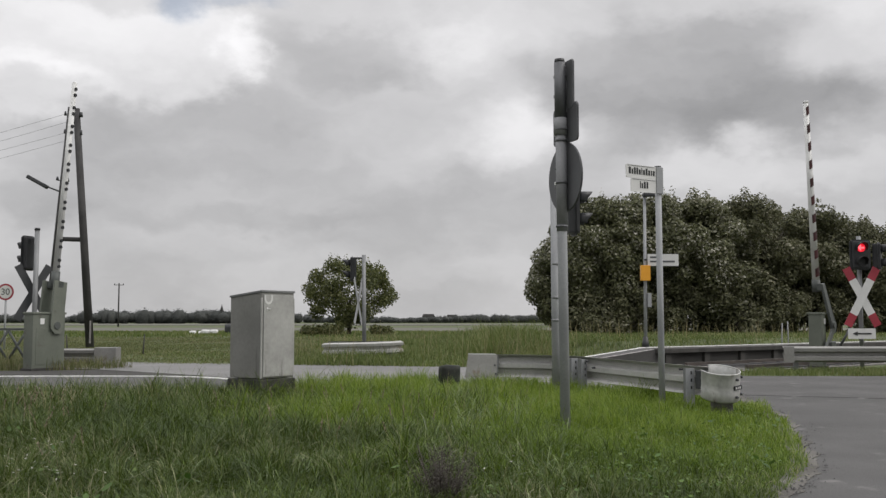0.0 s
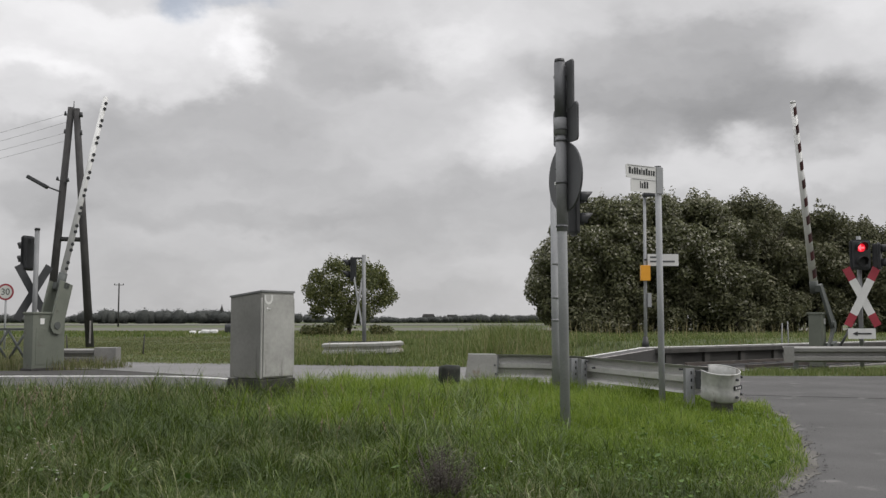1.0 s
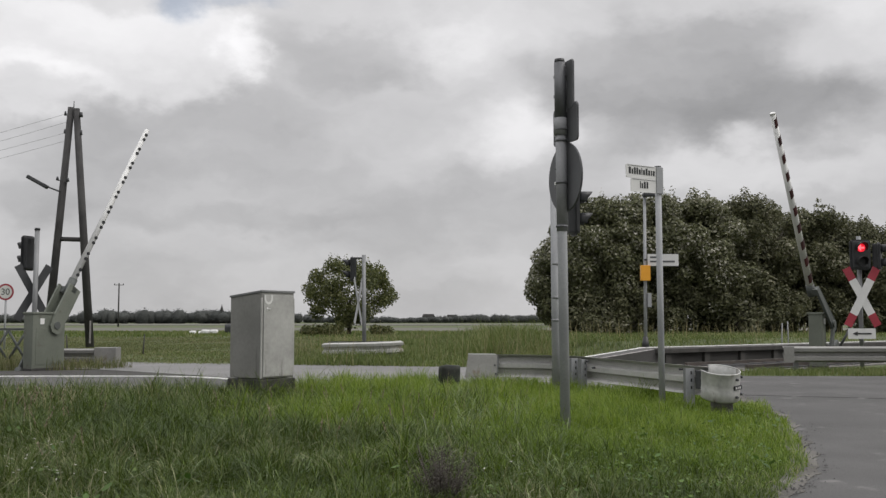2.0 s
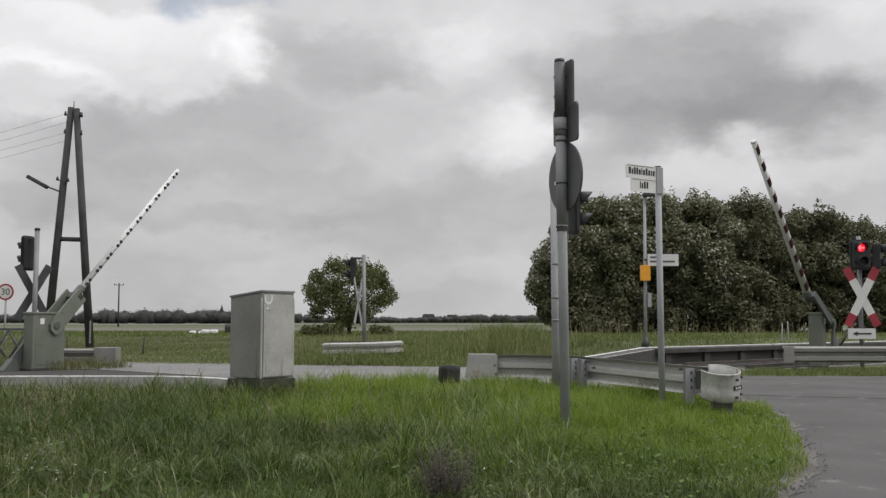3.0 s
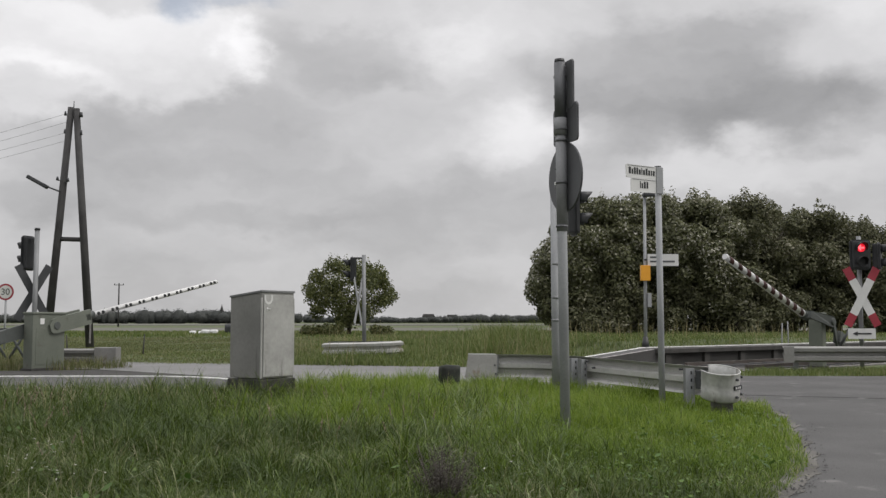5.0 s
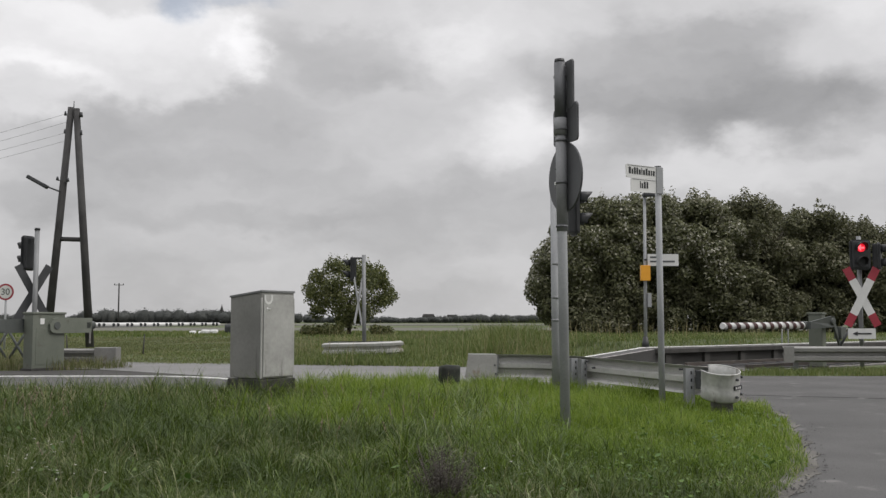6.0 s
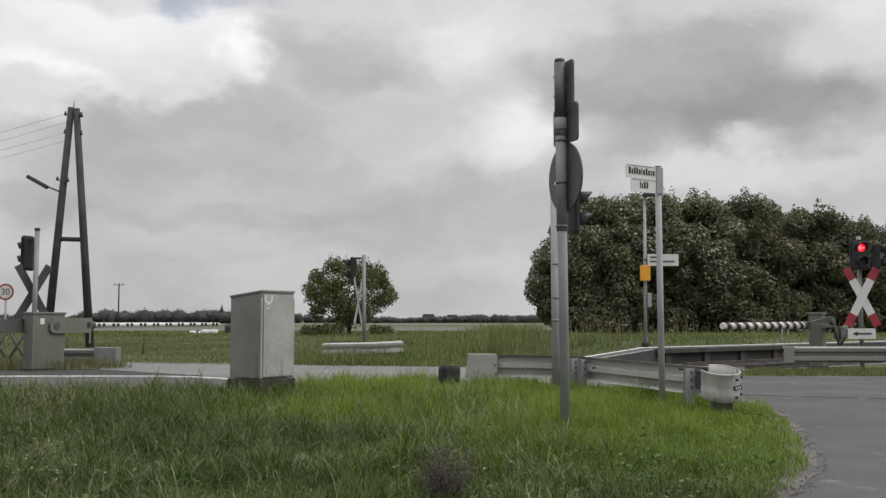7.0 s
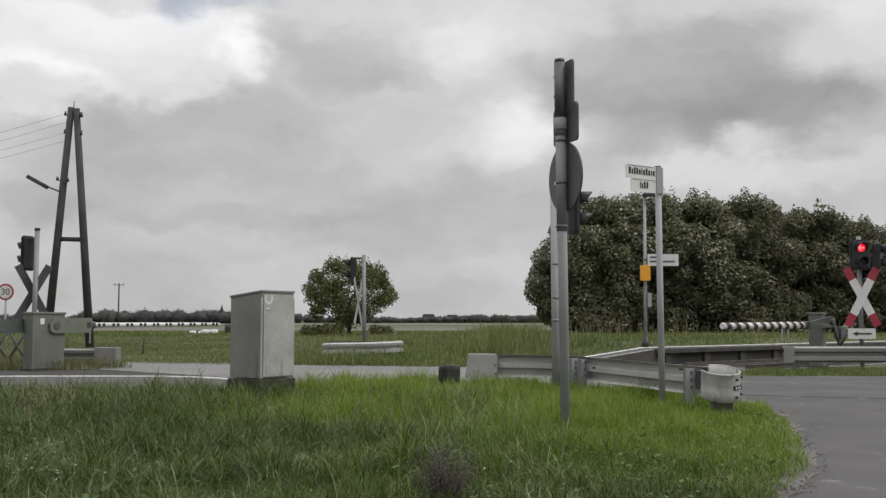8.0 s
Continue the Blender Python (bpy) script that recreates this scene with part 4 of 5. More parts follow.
rv = [ramp.verts.new(q) for q in (on_platform(0, 0, PLAT_Z), on_platform(0, 1, PLAT_Z), on_platform(-RAMP_LEN, 1, 0.022), on_platform(-RAMP_LEN, 0, 0.022), on_platform(0, 0, -0.1), on_platform(0, 1, -0.1), on_platform(-RAMP_LEN, 1, -0.1), on_platform(-RAMP_LEN, 0, -0.1))]
for idx in ((0, 1, 2, 3), (3, 2, 6, 7), (0, 3, 7, 4), (1, 5, 6, 2)):
    ramp.faces.new([rv[i] for i in idx])
tagged(part("platform_ramp", ramp, ASPHALT), "asphalt ramp at the platform end", "ramp", kind="structure")
for back, label, paint in ((1, "white edge line on the ramp", MARKING), (0, "dull worn edge line on the ramp", OLD_MARKING)):
    line_bm = bmesh.new()
    q = []
    for s, shift in ((0, 0), (-RAMP_LEN, 0), (-RAMP_LEN, 1), (0, 1)):
        x, y, z = on_platform(s, back, PLAT_Z + (PLAT_Z - 0.022) * min(s, 0) / RAMP_LEN + 0.008)
        k = 0.11 * shift * (1 if back else -1)
        q.append(line_bm.verts.new((x + TD.y * k, y - TD.x * k, z)))
    line_bm.faces.new(q)
    tagged(part("ramp_marking", line_bm, paint), label, "marking", kind="structure")
part("edge_stone", strip([on_platform(0, 0, 0)[:2], on_platform(PLAT_LEN, 0, 0)[:2]], 0.24, 0.28, 0.372), PLINTH, plat, "dark edge coping")
part("edge_line", strip([on_platform(0.02, 1, 0)[:2], on_platform(PLAT_LEN, 1, 0)[:2]], 0.08, 0.30, 0.383), MARKING, plat, "white line along the back edge")
for k in range(10):
    x, y, z = on_platform(0.4 + 1.5 * k, 0, 0.09)
    part("face_post", box(0.20, 0.14, 0.36, (0, 0, 0)), PLINTH, plat).matrix_basis = pose(x, y, z, 0, 0, math.degrees(math.atan2(TD.y, TD.x)))

plamp = empty("platform_lamp", pose(5.25, 25.9, 0.0), "slim grey platform lamp post with black foot", "lamp post")
part("post", tube((0, 0, 0.0), (0.03, 0, 4.25), 0.048, 0.038, 12), GALV, plamp)
part("lamp_head", box(0.42, 0.20, 0.09, (0.18, -0.05, 4.30), 0.03), DARK_STEEL, plamp)
part("foot", tube((0, 0, 0.2), (0, 0, 0.60), 0.13, 0.06, 12), BLACK, plamp)
part("junction_box", box(0.10, 0.10, 0.36, (0.11, -0.02, 1.55), 0.01), GALV, plamp)
part("orange_box", box(0.25, 0.12, 0.40, (0.0, -0.10, 2.25), 0.02), YELLOW, plamp, "orange-yellow ticket validator box")
brd = part("name_board", plate(round_rect(0.80, 0.31, 0.01), 0.03, pose(0.47, -0.08, 2.59)), SIGN_WHITE, plamp, "white station name board")
for zz, x0, x1 in ((2.66, 0.13, 0.37), (2.55, 0.13, 0.77)):
    part("text_bar", box(x1 - x0, 0.004, 0.045, ((x0 + x1) / 2, -0.098, zz)), SIGN_BACK, brd)
part("board_bracket", box(0.50, 0.03, 0.04, (0.24, -0.05, 2.60)), DARK_STEEL, plamp)

# lattice railing beyond the barrier
lat = empty("lattice_railing", pose(-9.35, 22.6, 0), "dark lattice railing beside the road", "railing")
part("top_rail", box(2.6, 0.05, 0.05, (-0.6, 0, 0.82)), BARRIER_DARK, lat)
part("bottom_rail", box(2.6, 0.05, 0.05, (-0.6, 0, 0.08)), BARRIER_DARK, lat)
for k in range(6):
    x = -1.75 + 0.42 * k
    for s in (1, -1):
        part("lattice_bar", tube((x, 0, 0.10 if s > 0 else 0.80), (x + 0.42, 0, 0.80 if s > 0 else 0.10), 0.03, 0.03, 6), BARRIER_DARK, lat)

for x, y, h, lean in ((-9.0, 30.0, 0.62, 3), (-12.4, 33.0, 0.55, -4), (9.62, 28.4, 0.95, 2), (9.86, 28.5, 1.0, -1)):
    mk = tagged(part("marker_post", tube((0, 0, -0.2), (0, 0, h), 0.03 if x < 0 else 0.02, 0.018, 8), TIMBER if x < 0 else GALV_DARK), "short weathered marker post in the grass" if x < 0 else "thin grey post beside the platform", "post", "marker posts")
    mk.matrix_basis = pose(x, y, 0, 0, lean, 0)

# bales in the meadow
for x, y, sx, sz in ((-19.3, 77, 0.45, 0.28), (-18.8, 77.5, 0.3, 0.24), (-18.3, 77, 0.6, 0.36), (-17.7, 77.2, 0.55, 0.36)):
    b = tagged(part("wrapped_bale", box(sx, 0.6, sz, (0, 0, 0), 0.12), BALE_WRAP, smooth=True), "white wrapped bale lying in the meadow", "bale", "wrapped bales")
    b.matrix_basis = pose(x, y, sz / 2)
db = tagged(part("dark_bale", box(0.9, 0.9, 0.8, (0, 0, 0), 0.25), DARK_STEEL, smooth=True), "dark wrapped bale in the meadow", "bale")
db.matrix_basis = pose(-17.0, 80, 0.4)


# ---------- grass ----------
def inside(poly, x, y):
    hit = np.zeros(len(x), bool)
    n = len(poly)
    for k in range(n):
        (x0, y0), (x1, y1) = poly[k], poly[(k + 1) % n]
        c = ((y0 > y) != (y1 > y)) & (x < (x1 - x0) * (y - y0) / (y1 - y0 + 1e-12) + x0)
        hit ^= c
    return hit


def drift(x, y, scale, seed):
    """Smooth random field over the plan, about -1 to 1."""
    r = np.random.default_rng(seed)
    v = np.zeros_like(x)
    for k in range(7):
        a, ph, s = r.uniform(0, 2 * np.pi), r.uniform(0, 2 * np.pi), scale * r.uniform(0.6, 1.9)
        v += np.sin((x * np.cos(a) + y * np.sin(a)) / s * 2 * np.pi + ph)
    return v / 3.2


def blades(name, x, y, length, width, bend, material, label, z0=0.0, steps=2, lean=None):
    """Curved tapering blades as one mesh."""
    n = len(x)
    r = np.random.default_rng(len(name) + n)
    az = r.uniform(0, 2 * np.pi, n) if lean is None else lean
    tw = az + np.pi / 2 + r.normal(0, 0.5, n)
    b = bend * r.uniform(0.2, 1.0, n)
    wx, wy = np.cos(tw) * width / 2, np.sin(tw) * width / 2
    cols = []
    for k in range(steps + 1):
        t = k / steps
        out = length * b * t * t
        h = length * t * np.sqrt(np.maximum(0.08, 1 - (b * t) ** 2 * 0.8))
        px, py, pz = x + np.cos(az) * out, y + np.sin(az) * out, z0 + h
        taper = 1.0 - 0.35 * t
        if k < steps:
            cols += [np.stack([px - wx * taper, py - wy * taper, pz], 1), np.stack([px + wx * taper, py + wy * taper, pz], 1)]
        else:
            cols.append(np.stack([px, py, pz], 1))
    per = len(cols)
    verts = np.stack(cols, 1).reshape(-1, 3)
    tri = []
    for k in range(steps - 1):
        tri += [(2 * k, 2 * k + 1, 2 * k + 3), (2 * k, 2 * k + 3, 2 * k + 2)]
    tri.append((2 * steps - 2, 2 * steps - 1, 2 * steps))
    tri = np.array(tri)
    faces = (tri[None] + (np.arange(n) * per)[:, None, None]).reshape(-1, 3)
    me = bpy.data.meshes.new(name)
    me.vertices.add(len(verts))
    me.vertices.foreach_set("co", verts.astype(np.float32).ravel())
    me.loops.add(faces.size)
    me.loops.foreach_set("vertex_index", faces.astype(np.int32).ravel())
    me.polygons.add(len(faces))
    me.polygons.foreach_set("loop_start", np.arange(0, faces.size, 3, dtype=np.int32))
    me.polygons.foreach_set("loop_total", np.full(len(faces), 3, np.int32))
    me.update(calc_edges=True)
    me.materials.append(material)
    return tagged(new(name, me), label, "grass", kind="stuff")


VERGE = [(-14, 1.5), (1.15, 1.5), (1.25, 2.5), (1.48, 4.5), (1.90, 5.72), (2.17, 6.2), (2.49, 6.86), (2.98, 8.4), (3.42, 10.1), (3.65, 11.6), (3.3, 12.9), (2.4, 13.6), (1.2, 14.6), (0, 14.9), (-1.3, 14.5), (-2.5, 13.15), (-4.2, 12.6), (-14, 12.3)]


def scatter(poly, count, weight=None):
    xs, ys = [p[0] for p in poly], [p[1] for p in poly]
    x, y = rng.uniform(min(xs), max(xs), count), rng.uniform(min(ys), max(ys), count)
    k = inside(poly, x, y)
    if weight is not None:
        k &= rng.random(count) < weight(x, y)
    return x[k], y[k]


def verge_weight(x, y):
    return np.clip(np.where(y < 4, 0.15, np.where(y < 8.5, 1.0, 0.62)), 0, 1) * (np.abs(x) < 0.5 * y + 1.2) * (0.8 + 0.2 * drift(x, y, 0.7, 3))


gx, gy = scatter(VERGE, 940000, verge_weight)
# short sparse grass by the asphalt, tall in the open verge
edge = np.clip((2.0 + (gy - 5.6) * 0.42 - gx) / 2.2, 0.0, 1.0)
tall = (0.062 + 0.128 * edge) * (1 + 0.36 * drift(gx, gy, 1.1, 5)) * rng.uniform(0.45, 1.25, len(gx)) * np.where(gy > 9, 1.12, 1.0) * (1 + 0.32 * drift(gx, gy, 0.34, 17) * np.clip(edge * 1.4, 0.2, 1))
tall = tall * np.where(gy < 7, 0.78 + 0.22 * np.clip((gy - 5.5) / 1.5, 0, 1), 1.0)
# taller along the back crest and round the rail's end
tall = tall + 0.075 * np.clip((gy - 11.2) / 1.0, 0, 1) * np.clip((0.6 - gx) / 1.0, 0, 1) * rng.uniform(0.5, 1.1, len(gx))
tall = tall + 0.19 * np.exp(-((gx - 2.08) / 0.26) ** 2 - ((gy - 8.8) / 0.5) ** 2) * rng.uniform(0.4, 1.1, len(gx))
wide = 0.0032 + 0.00033 * gy + rng.uniform(-0.0008, 0.0018, len(gx))
rank = rng.random(len(gx)) < np.clip(0.50 - 0.27 * gx - 0.13 * (gy - 7) + 0.32 * drift(gx, gy, 2.2, 21) + 0.45 * np.clip((7.4 - gy) / 1.2, 0, 1) * np.clip(gx + 0.3, 0, 1), 0.02, 0.97)
fresh = ~rank & (rng.random(len(gx)) < np.clip((gy - 6.9) / 2.4, 0.05, 0.92))
lush = ~rank & ~fresh
blades("fresh_grass", gx[fresh], gy[fresh], tall[fresh], wide[fresh], 1.0, GRASS_FRESH, "bright fresh grass on the verge crest")
blades("verge_grass", gx[lush], gy[lush], tall[lush], wide[lush], 1.1, GRASS, "dense lush green verge grass")
blades("rank_grass", gx[rank], gy[rank], tall[rank] * 1.15, wide[rank], 1.4, GRASS_RANK, "darker rank verge grass", steps=3)
# thinner grass over the rest of the verge, behind and beside the viewpoint
VERGE_REST = [(-16, -9), (1.05, -9), (1.15, 1.5), (1.66, 4.5), (-1.0, 4.0), (-3.0, 5.5), (-8.5, 13.0), (-16, 12.3)]
ox, oy = scatter(VERGE_REST, 40000)
blades("verge_grass_thin", ox, oy, rng.uniform(0.08, 0.2, len(ox)), 0.011, 0.9, GRASS_RANK, "thinner green verge grass")
# coarse tufts that arch over
tx, ty = scatter(VERGE, 2300, lambda x, y: (np.abs(x) < 0.5 * y + 1) * (drift(x, y, 1.0, 9) > 0.22) * (x < 1.0) * (y > 4))
k = 30
cx, cy = np.repeat(tx, k) + rng.normal(0, 0.07, len(tx) * k), np.repeat(ty, k) + rng.normal(0, 0.07, len(tx) * k)
dull = np.repeat(rng.random(len(tx)) < np.clip(0.22 - 0.28 * tx, 0.08, 0.85), k)
cl = rng.uniform(0.18, 0.40, len(cx)) * np.clip(cy / 8.5, 0.55, 1.0)
blades("tussock_grass", cx[~dull], cy[~dull], cl[~dull], 0.0065, 1.9, TUSSOCK, "arching coarse grass tussocks", steps=4)
blades("dull_tussock_grass", cx[dull], cy[dull], cl[dull], 0.0065, 1.9, GRASS_RANK, "arching dull green grass tussocks", steps=4)
# seed stalks
sx, sy = scatter(VERGE, 6000, lambda x, y: (np.abs(x) < 0.5 * y + 1) * (y > 8) * np.clip(0.15 + 0.5 * drift(x, y, 1.6, 4), 0.03, 0.6) * (x < 1.8))
blades("seed_stalks", sx, sy, rng.uniform(0.22, 0.42, len(sx)), 0.005, 0.35, STRAW, "thin pale grass seed stalks", steps=3)

# purplish plumes of soft grass standing over the verge
hx_, hy_ = scatter(VERGE, 2600, lambda x, y: (y > 6.0) * (y < 11) * np.clip(0.8 * np.exp(-((x / y + 0.40) / 0.06) ** 2) + 0.22 * np.exp(-((x / y + 0.10) / 0.10) ** 2) * (y > 7), 0, 0.7))
hl = rng.uniform(0.24, 0.38, len(hx_))
la = rng.uniform(0, 2 * np.pi, len(hx_))
blades("plume_stalks", hx_, hy_, hl, 0.004, 0.4, STRAW, "thin stalks of plumed grass", steps=3, lean=la)
pk = 14
pt = np.tile(np.linspace(0.72, 1.0, pk), len(hx_))
pr, pa = np.repeat(hl, pk), np.repeat(la, pk)
out = pr * 0.22 * pt * pt
blades("grass_plumes", np.repeat(hx_, pk) + np.cos(pa) * out, np.repeat(hy_, pk) + np.sin(pa) * out, rng.uniform(0.016, 0.034, len(pa)), 0.009, 1.2, PLUME, "pinkish brown grass plumes", pr * pt * 0.97)

MEADOW_MID = [(-40, 28.4), (-26, 26.4), (-9, 23.6), (-5, 22.7), (0, 21.5), (1.4, 21.2), (4.5, 24.0), (16, 33.8), (30, 40), (30, 62), (-40, 62)]
mx_, my_ = scatter(MEADOW_MID, 560000, lambda x, y: np.where(np.abs(x) < 0.5 * y + 2, 1.0, 0.25) * np.clip(1.5 - y / 50, 0.25, 1))
ml = (0.26 + 0.16 * drift(mx_, my_, 5.0, 8)) * rng.uniform(0.5, 1.3, len(mx_))
ml = np.clip(ml, 0.10, 0.7) * np.where(mx_ < -4.5, 0.22, np.where(mx_ > 3, 0.45, 1.0)) * (1 + 1.1 * np.exp(-((mx_ - 2.3) / 1.3) ** 2))
mw = 0.012 + 0.0003 * my_
dull = rng.random(len(mx_)) < np.clip(0.25 - 0.13 * (mx_ + 4) + 0.5 * drift(mx_, my_, 6.0, 71), 0.08, 0.92)
blades("meadow_grass", mx_[~dull], my_[~dull], ml[~dull], mw[~dull], 1.1, MEADOW, "tall rough meadow grass behind the crossing", bank(mx_, my_)[~dull])
blades("dull_meadow_grass", mx_[dull], my_[dull], ml[dull], mw[dull], 1.1, MEADOW_DULL, "dull olive meadow grass behind the crossing", bank(mx_, my_)[dull])
qx, qy = scatter(MEADOW_MID, 24000, lambda x, y: (y < 38) * np.clip(0.55 * np.exp(-((x + 3.1) / 1.1) ** 2) + 0.75 * np.exp(-((x - 1.9) / 1.3) ** 2) + 0.06 * (np.abs(x + 1) < 4) + 0.15 * drift(x, y, 2.0, 61) * (np.abs(x) < 5), 0, 0.8))
blades("meadow_stalks", qx, qy, rng.uniform(0.45, 1.1, len(qx)), 0.009, 0.55, STRAW, "tall pale meadow stalks round the signal", steps=3)
wx_, wy_ = rng.normal(1.95, 0.6, 5200), rng.uniform(25.0, 36.0, 5200)
keep = (wx_ > 0.5) & (wx_ < wy_ / 10)
wx_, wy_ = wx_[keep], wy_[keep]
blades("tall_meadow_grass", wx_, wy_, rng.uniform(0.45, 1.12, len(wx_)) * (0.8 + 0.25 * drift(wx_, wy_, 1.5, 91)), 0.016, 0.75, MEADOW, "tall seeding grass left uncut beside the hedge", bank(wx_, wy_) * 0.9, steps=3)
rx_, ry_ = scatter([(3, 27.5), (16, 31), (16, 41), (3, 41)], 260)
blades("verge_stalks", rx_, ry_, rng.uniform(0.3, 0.7, len(rx_)), 0.016, 0.45, STRAW, "pale grass stalks before the hedgerow", bank(rx_, ry_), steps=3)
FAR_MEADOW = [(-120, 62), (80, 62), (90, 95), (-150, 95)]
fx, fy = scatter(FAR_MEADOW, 70000, lambda x, y: (np.abs(x) < 0.5 * y + 4) * 1.0)
blades("far_meadow_grass", fx, fy, rng.uniform(0.10, 0.25, len(fx)), 0.07, 0.5, MEADOW, "distant meadow grass")
TRACK_SIDE = [(5.5, 18.1), (16, 18.0), (16, 20.6), (6.4, 20.2), (5.2, 19.0)]
ax_, ay_ = scatter(TRACK_SIDE, 30000, lambda x, y: np.clip(0.55 + 0.5 * drift(x, y, 1.2, 51) + 0.25 * (x - 6.5), 0.06, 1))
blades("trackside_grass", ax_, ay_, rng.uniform(0.04, 0.15, len(ax_)), 0.011, 0.8, MEADOW, "short grass strip under the guard rail")
LEFT_SIDE = [(-20, 19.0), (-7.2, 20.2), (-6.6, 21.3), (-9.5, 24.5), (-20, 31)]
bx_, by_ = scatter(LEFT_SIDE, 50000)
blades("barrier_side_grass", bx_, by_, rng.uniform(0.10, 0.35, len(bx_)), 0.012, 0.8, MEADOW_DULL, "rough grass round the barrier drive")

def low_leaves(name, x, y, z, size, material, label):
    """Small flat leaves held at height z, as one mesh."""
    n = len(x)
    a, t1, t2 = rng.uniform(0, 2 * np.pi, n), rng.normal(0, 0.35, n), rng.normal(0, 0.35, n)
    u = np.stack([np.cos(a), np.sin(a), t1], 1) * size[:, None]
    w = np.stack([-np.sin(a), np.cos(a), t2], 1) * size[:, None] * 0.7
    c = np.stack([x, y, z], 1)
    v = np.stack([c - u, c + w * 0.8 - u * 0.3, c + w * 0.8 + u * 0.4, c + u, c - w * 0.8 + u * 0.4, c - w * 0.8 - u * 0.3], 1).reshape(-1, 3)
    ob = raw_mesh(name, v.tolist(), (np.arange(n)[:, None] * 6 + np.arange(6)[None]).tolist(), material)
    return tagged(ob, label, "plants", kind="stuff")


lx, ly = scatter(VERGE, 60000, lambda x, y: (np.abs(x) < 0.5 * y + 1) * (y > 3.5) * (y < 11) * inside(VERGE, x + 0.25, y) * np.clip(0.35 + 0.30 * (x - 0.1 * y) + 0.8 * drift(x, y, 0.9, 33), 0, 0.9))
low_leaves("clover", lx, ly, rng.uniform(0.05, 0.13, len(lx)), rng.uniform(0.007, 0.016, len(lx)), CLOVER, "low clover and weed leaves in the turf")
# broad dock and plantain leaves in loose rosettes
dx_, dy_ = scatter(VERGE, 420, lambda x, y: (np.abs(x) < 0.5 * y + 1) * (y > 4) * (y < 11) * (drift(x, y, 1.1, 41) > 0.1))
px_, py_ = np.repeat(dx_, 7) + rng.normal(0, 0.05, len(dx_) * 7), np.repeat(dy_, 7) + rng.normal(0, 0.05, len(dx_) * 7)
low_leaves("dock_leaves", px_, py_, rng.uniform(0.07, 0.17, len(px_)), rng.uniform(0.015, 0.032, len(px_)), CLOVER, "broad dock leaves among the grass")

# dry dock plant with dark seed heads, and small white flowers
weed = empty("dry_dock_plant", pose(0.0, 5.32, 0), "dead brown dock plant with seed heads", "plant")
bm = bmesh.new()
for k in range(95):
    a, ln = rnd.uniform(0, 6.28), rnd.uniform(0.16, 0.37)
    tip = Vector((math.cos(a) * 0.20 * rnd.random(), math.sin(a) * 0.20 * rnd.random(), ln))
    tube((math.cos(a) * 0.02, math.sin(a) * 0.02, -0.02), tip, 0.0022, 0.0012, 4, bm)
    for j in range(80):
        c = tip * rnd.uniform(0.15, 1.0) + Vector((rnd.gauss(0, 0.034), rnd.gauss(0, 0.034), rnd.gauss(0, 0.02)))
        s = rnd.uniform(0.004, 0.008)
        bm.faces.new([bm.verts.new(c + Vector((rnd.uniform(-s, s), rnd.uniform(-s, s), rnd.uniform(-s, s)))) for _ in range(3)])
tagged(part("dry_foliage", bm, WEED_DRY, weed), kind="stuff")
fl, ff = [], []
for cx0, cy0, n in ((-2.35, 5.75, 14), (-2.1, 5.6, 9), (0.27, 5.72, 4), (-2.6, 6.6, 5)):
    for _ in range(n):
        c = Vector((cx0 + rnd.gauss(0, 0.12), cy0 + rnd.gauss(0, 0.12), rnd.uniform(0.14, 0.24)))
        for j in range(9):
            a, r0 = rnd.uniform(0, 6.28), 0.009
            d = Vector((math.cos(a), math.sin(a), rnd.uniform(-0.3, 0.6))) * r0
            e = Vector((-math.sin(a), math.cos(a), 0.2)) * r0 * 0.5
            base = len(fl)
            fl += [tuple(c), tuple(c + d + e), tuple(c + d - e)]
            ff.append((base, base + 1, base + 2))
tagged(raw_mesh("clover_flowers", fl, ff, PETAL), "small white clover flowers in the grass", "flowers", kind="stuff")


# ---------- trees ----------
def leaf_cloud(name, lumps, per, size, material, parent, seed, inward=0.3):
    """Small folded leaves over the lumps of a crown."""
    r = np.random.default_rng(seed)
    C = np.array([l[0] for l in lumps])
    R = np.array([l[1] for l in lumps])
    idx = r.choice(len(lumps), per, p=(R[:, 0] ** 2) / (R[:, 0] ** 2).sum())
    d = r.normal(size=(per, 3))
    d /= np.linalg.norm(d, axis=1)[:, None]
    rad = 1 - np.abs(r.normal(0, inward, per)).clip(0, 0.9) + r.normal(0, 0.05, per)
    p = C[idx] + d * R[idx] * rad[:, None]
    nrm = d + r.normal(0, 0.55, (per, 3)) + np.array([0, 0, 0.3])
    nrm /= np.linalg.norm(nrm, axis=1)[:, None]
    t = np.cross(nrm, r.normal(size=(per, 3)))
    t /= np.linalg.norm(t, axis=1)[:, None]
    b = np.cross(nrm, t)
    s = size * r.uniform(0.55, 1.3, per)[:, None]
    tip, tail = p + t * s * 0.6, p - t * s * 0.5
    l, rr = p + b * s * 0.32 + nrm * s * 0.1, p - b * s * 0.32 + nrm * s * 0.1
    verts = np.stack([tail, l, tip, rr], 1).reshape(-1, 3)
    k = np.arange(per)[:, None] * 4
    faces = np.concatenate([k + np.array([[0, 1, 2]]), k + np.array([[0, 2, 3]])], 1).reshape(-1, 3)
    keep = verts[:, 2].reshape(-1, 4).min(1) > 0.05
    faces = faces.reshape(-1, 2, 3)[keep].reshape(-1, 3)
    return raw_mesh(name, verts.tolist(), faces.tolist(), material, parent)


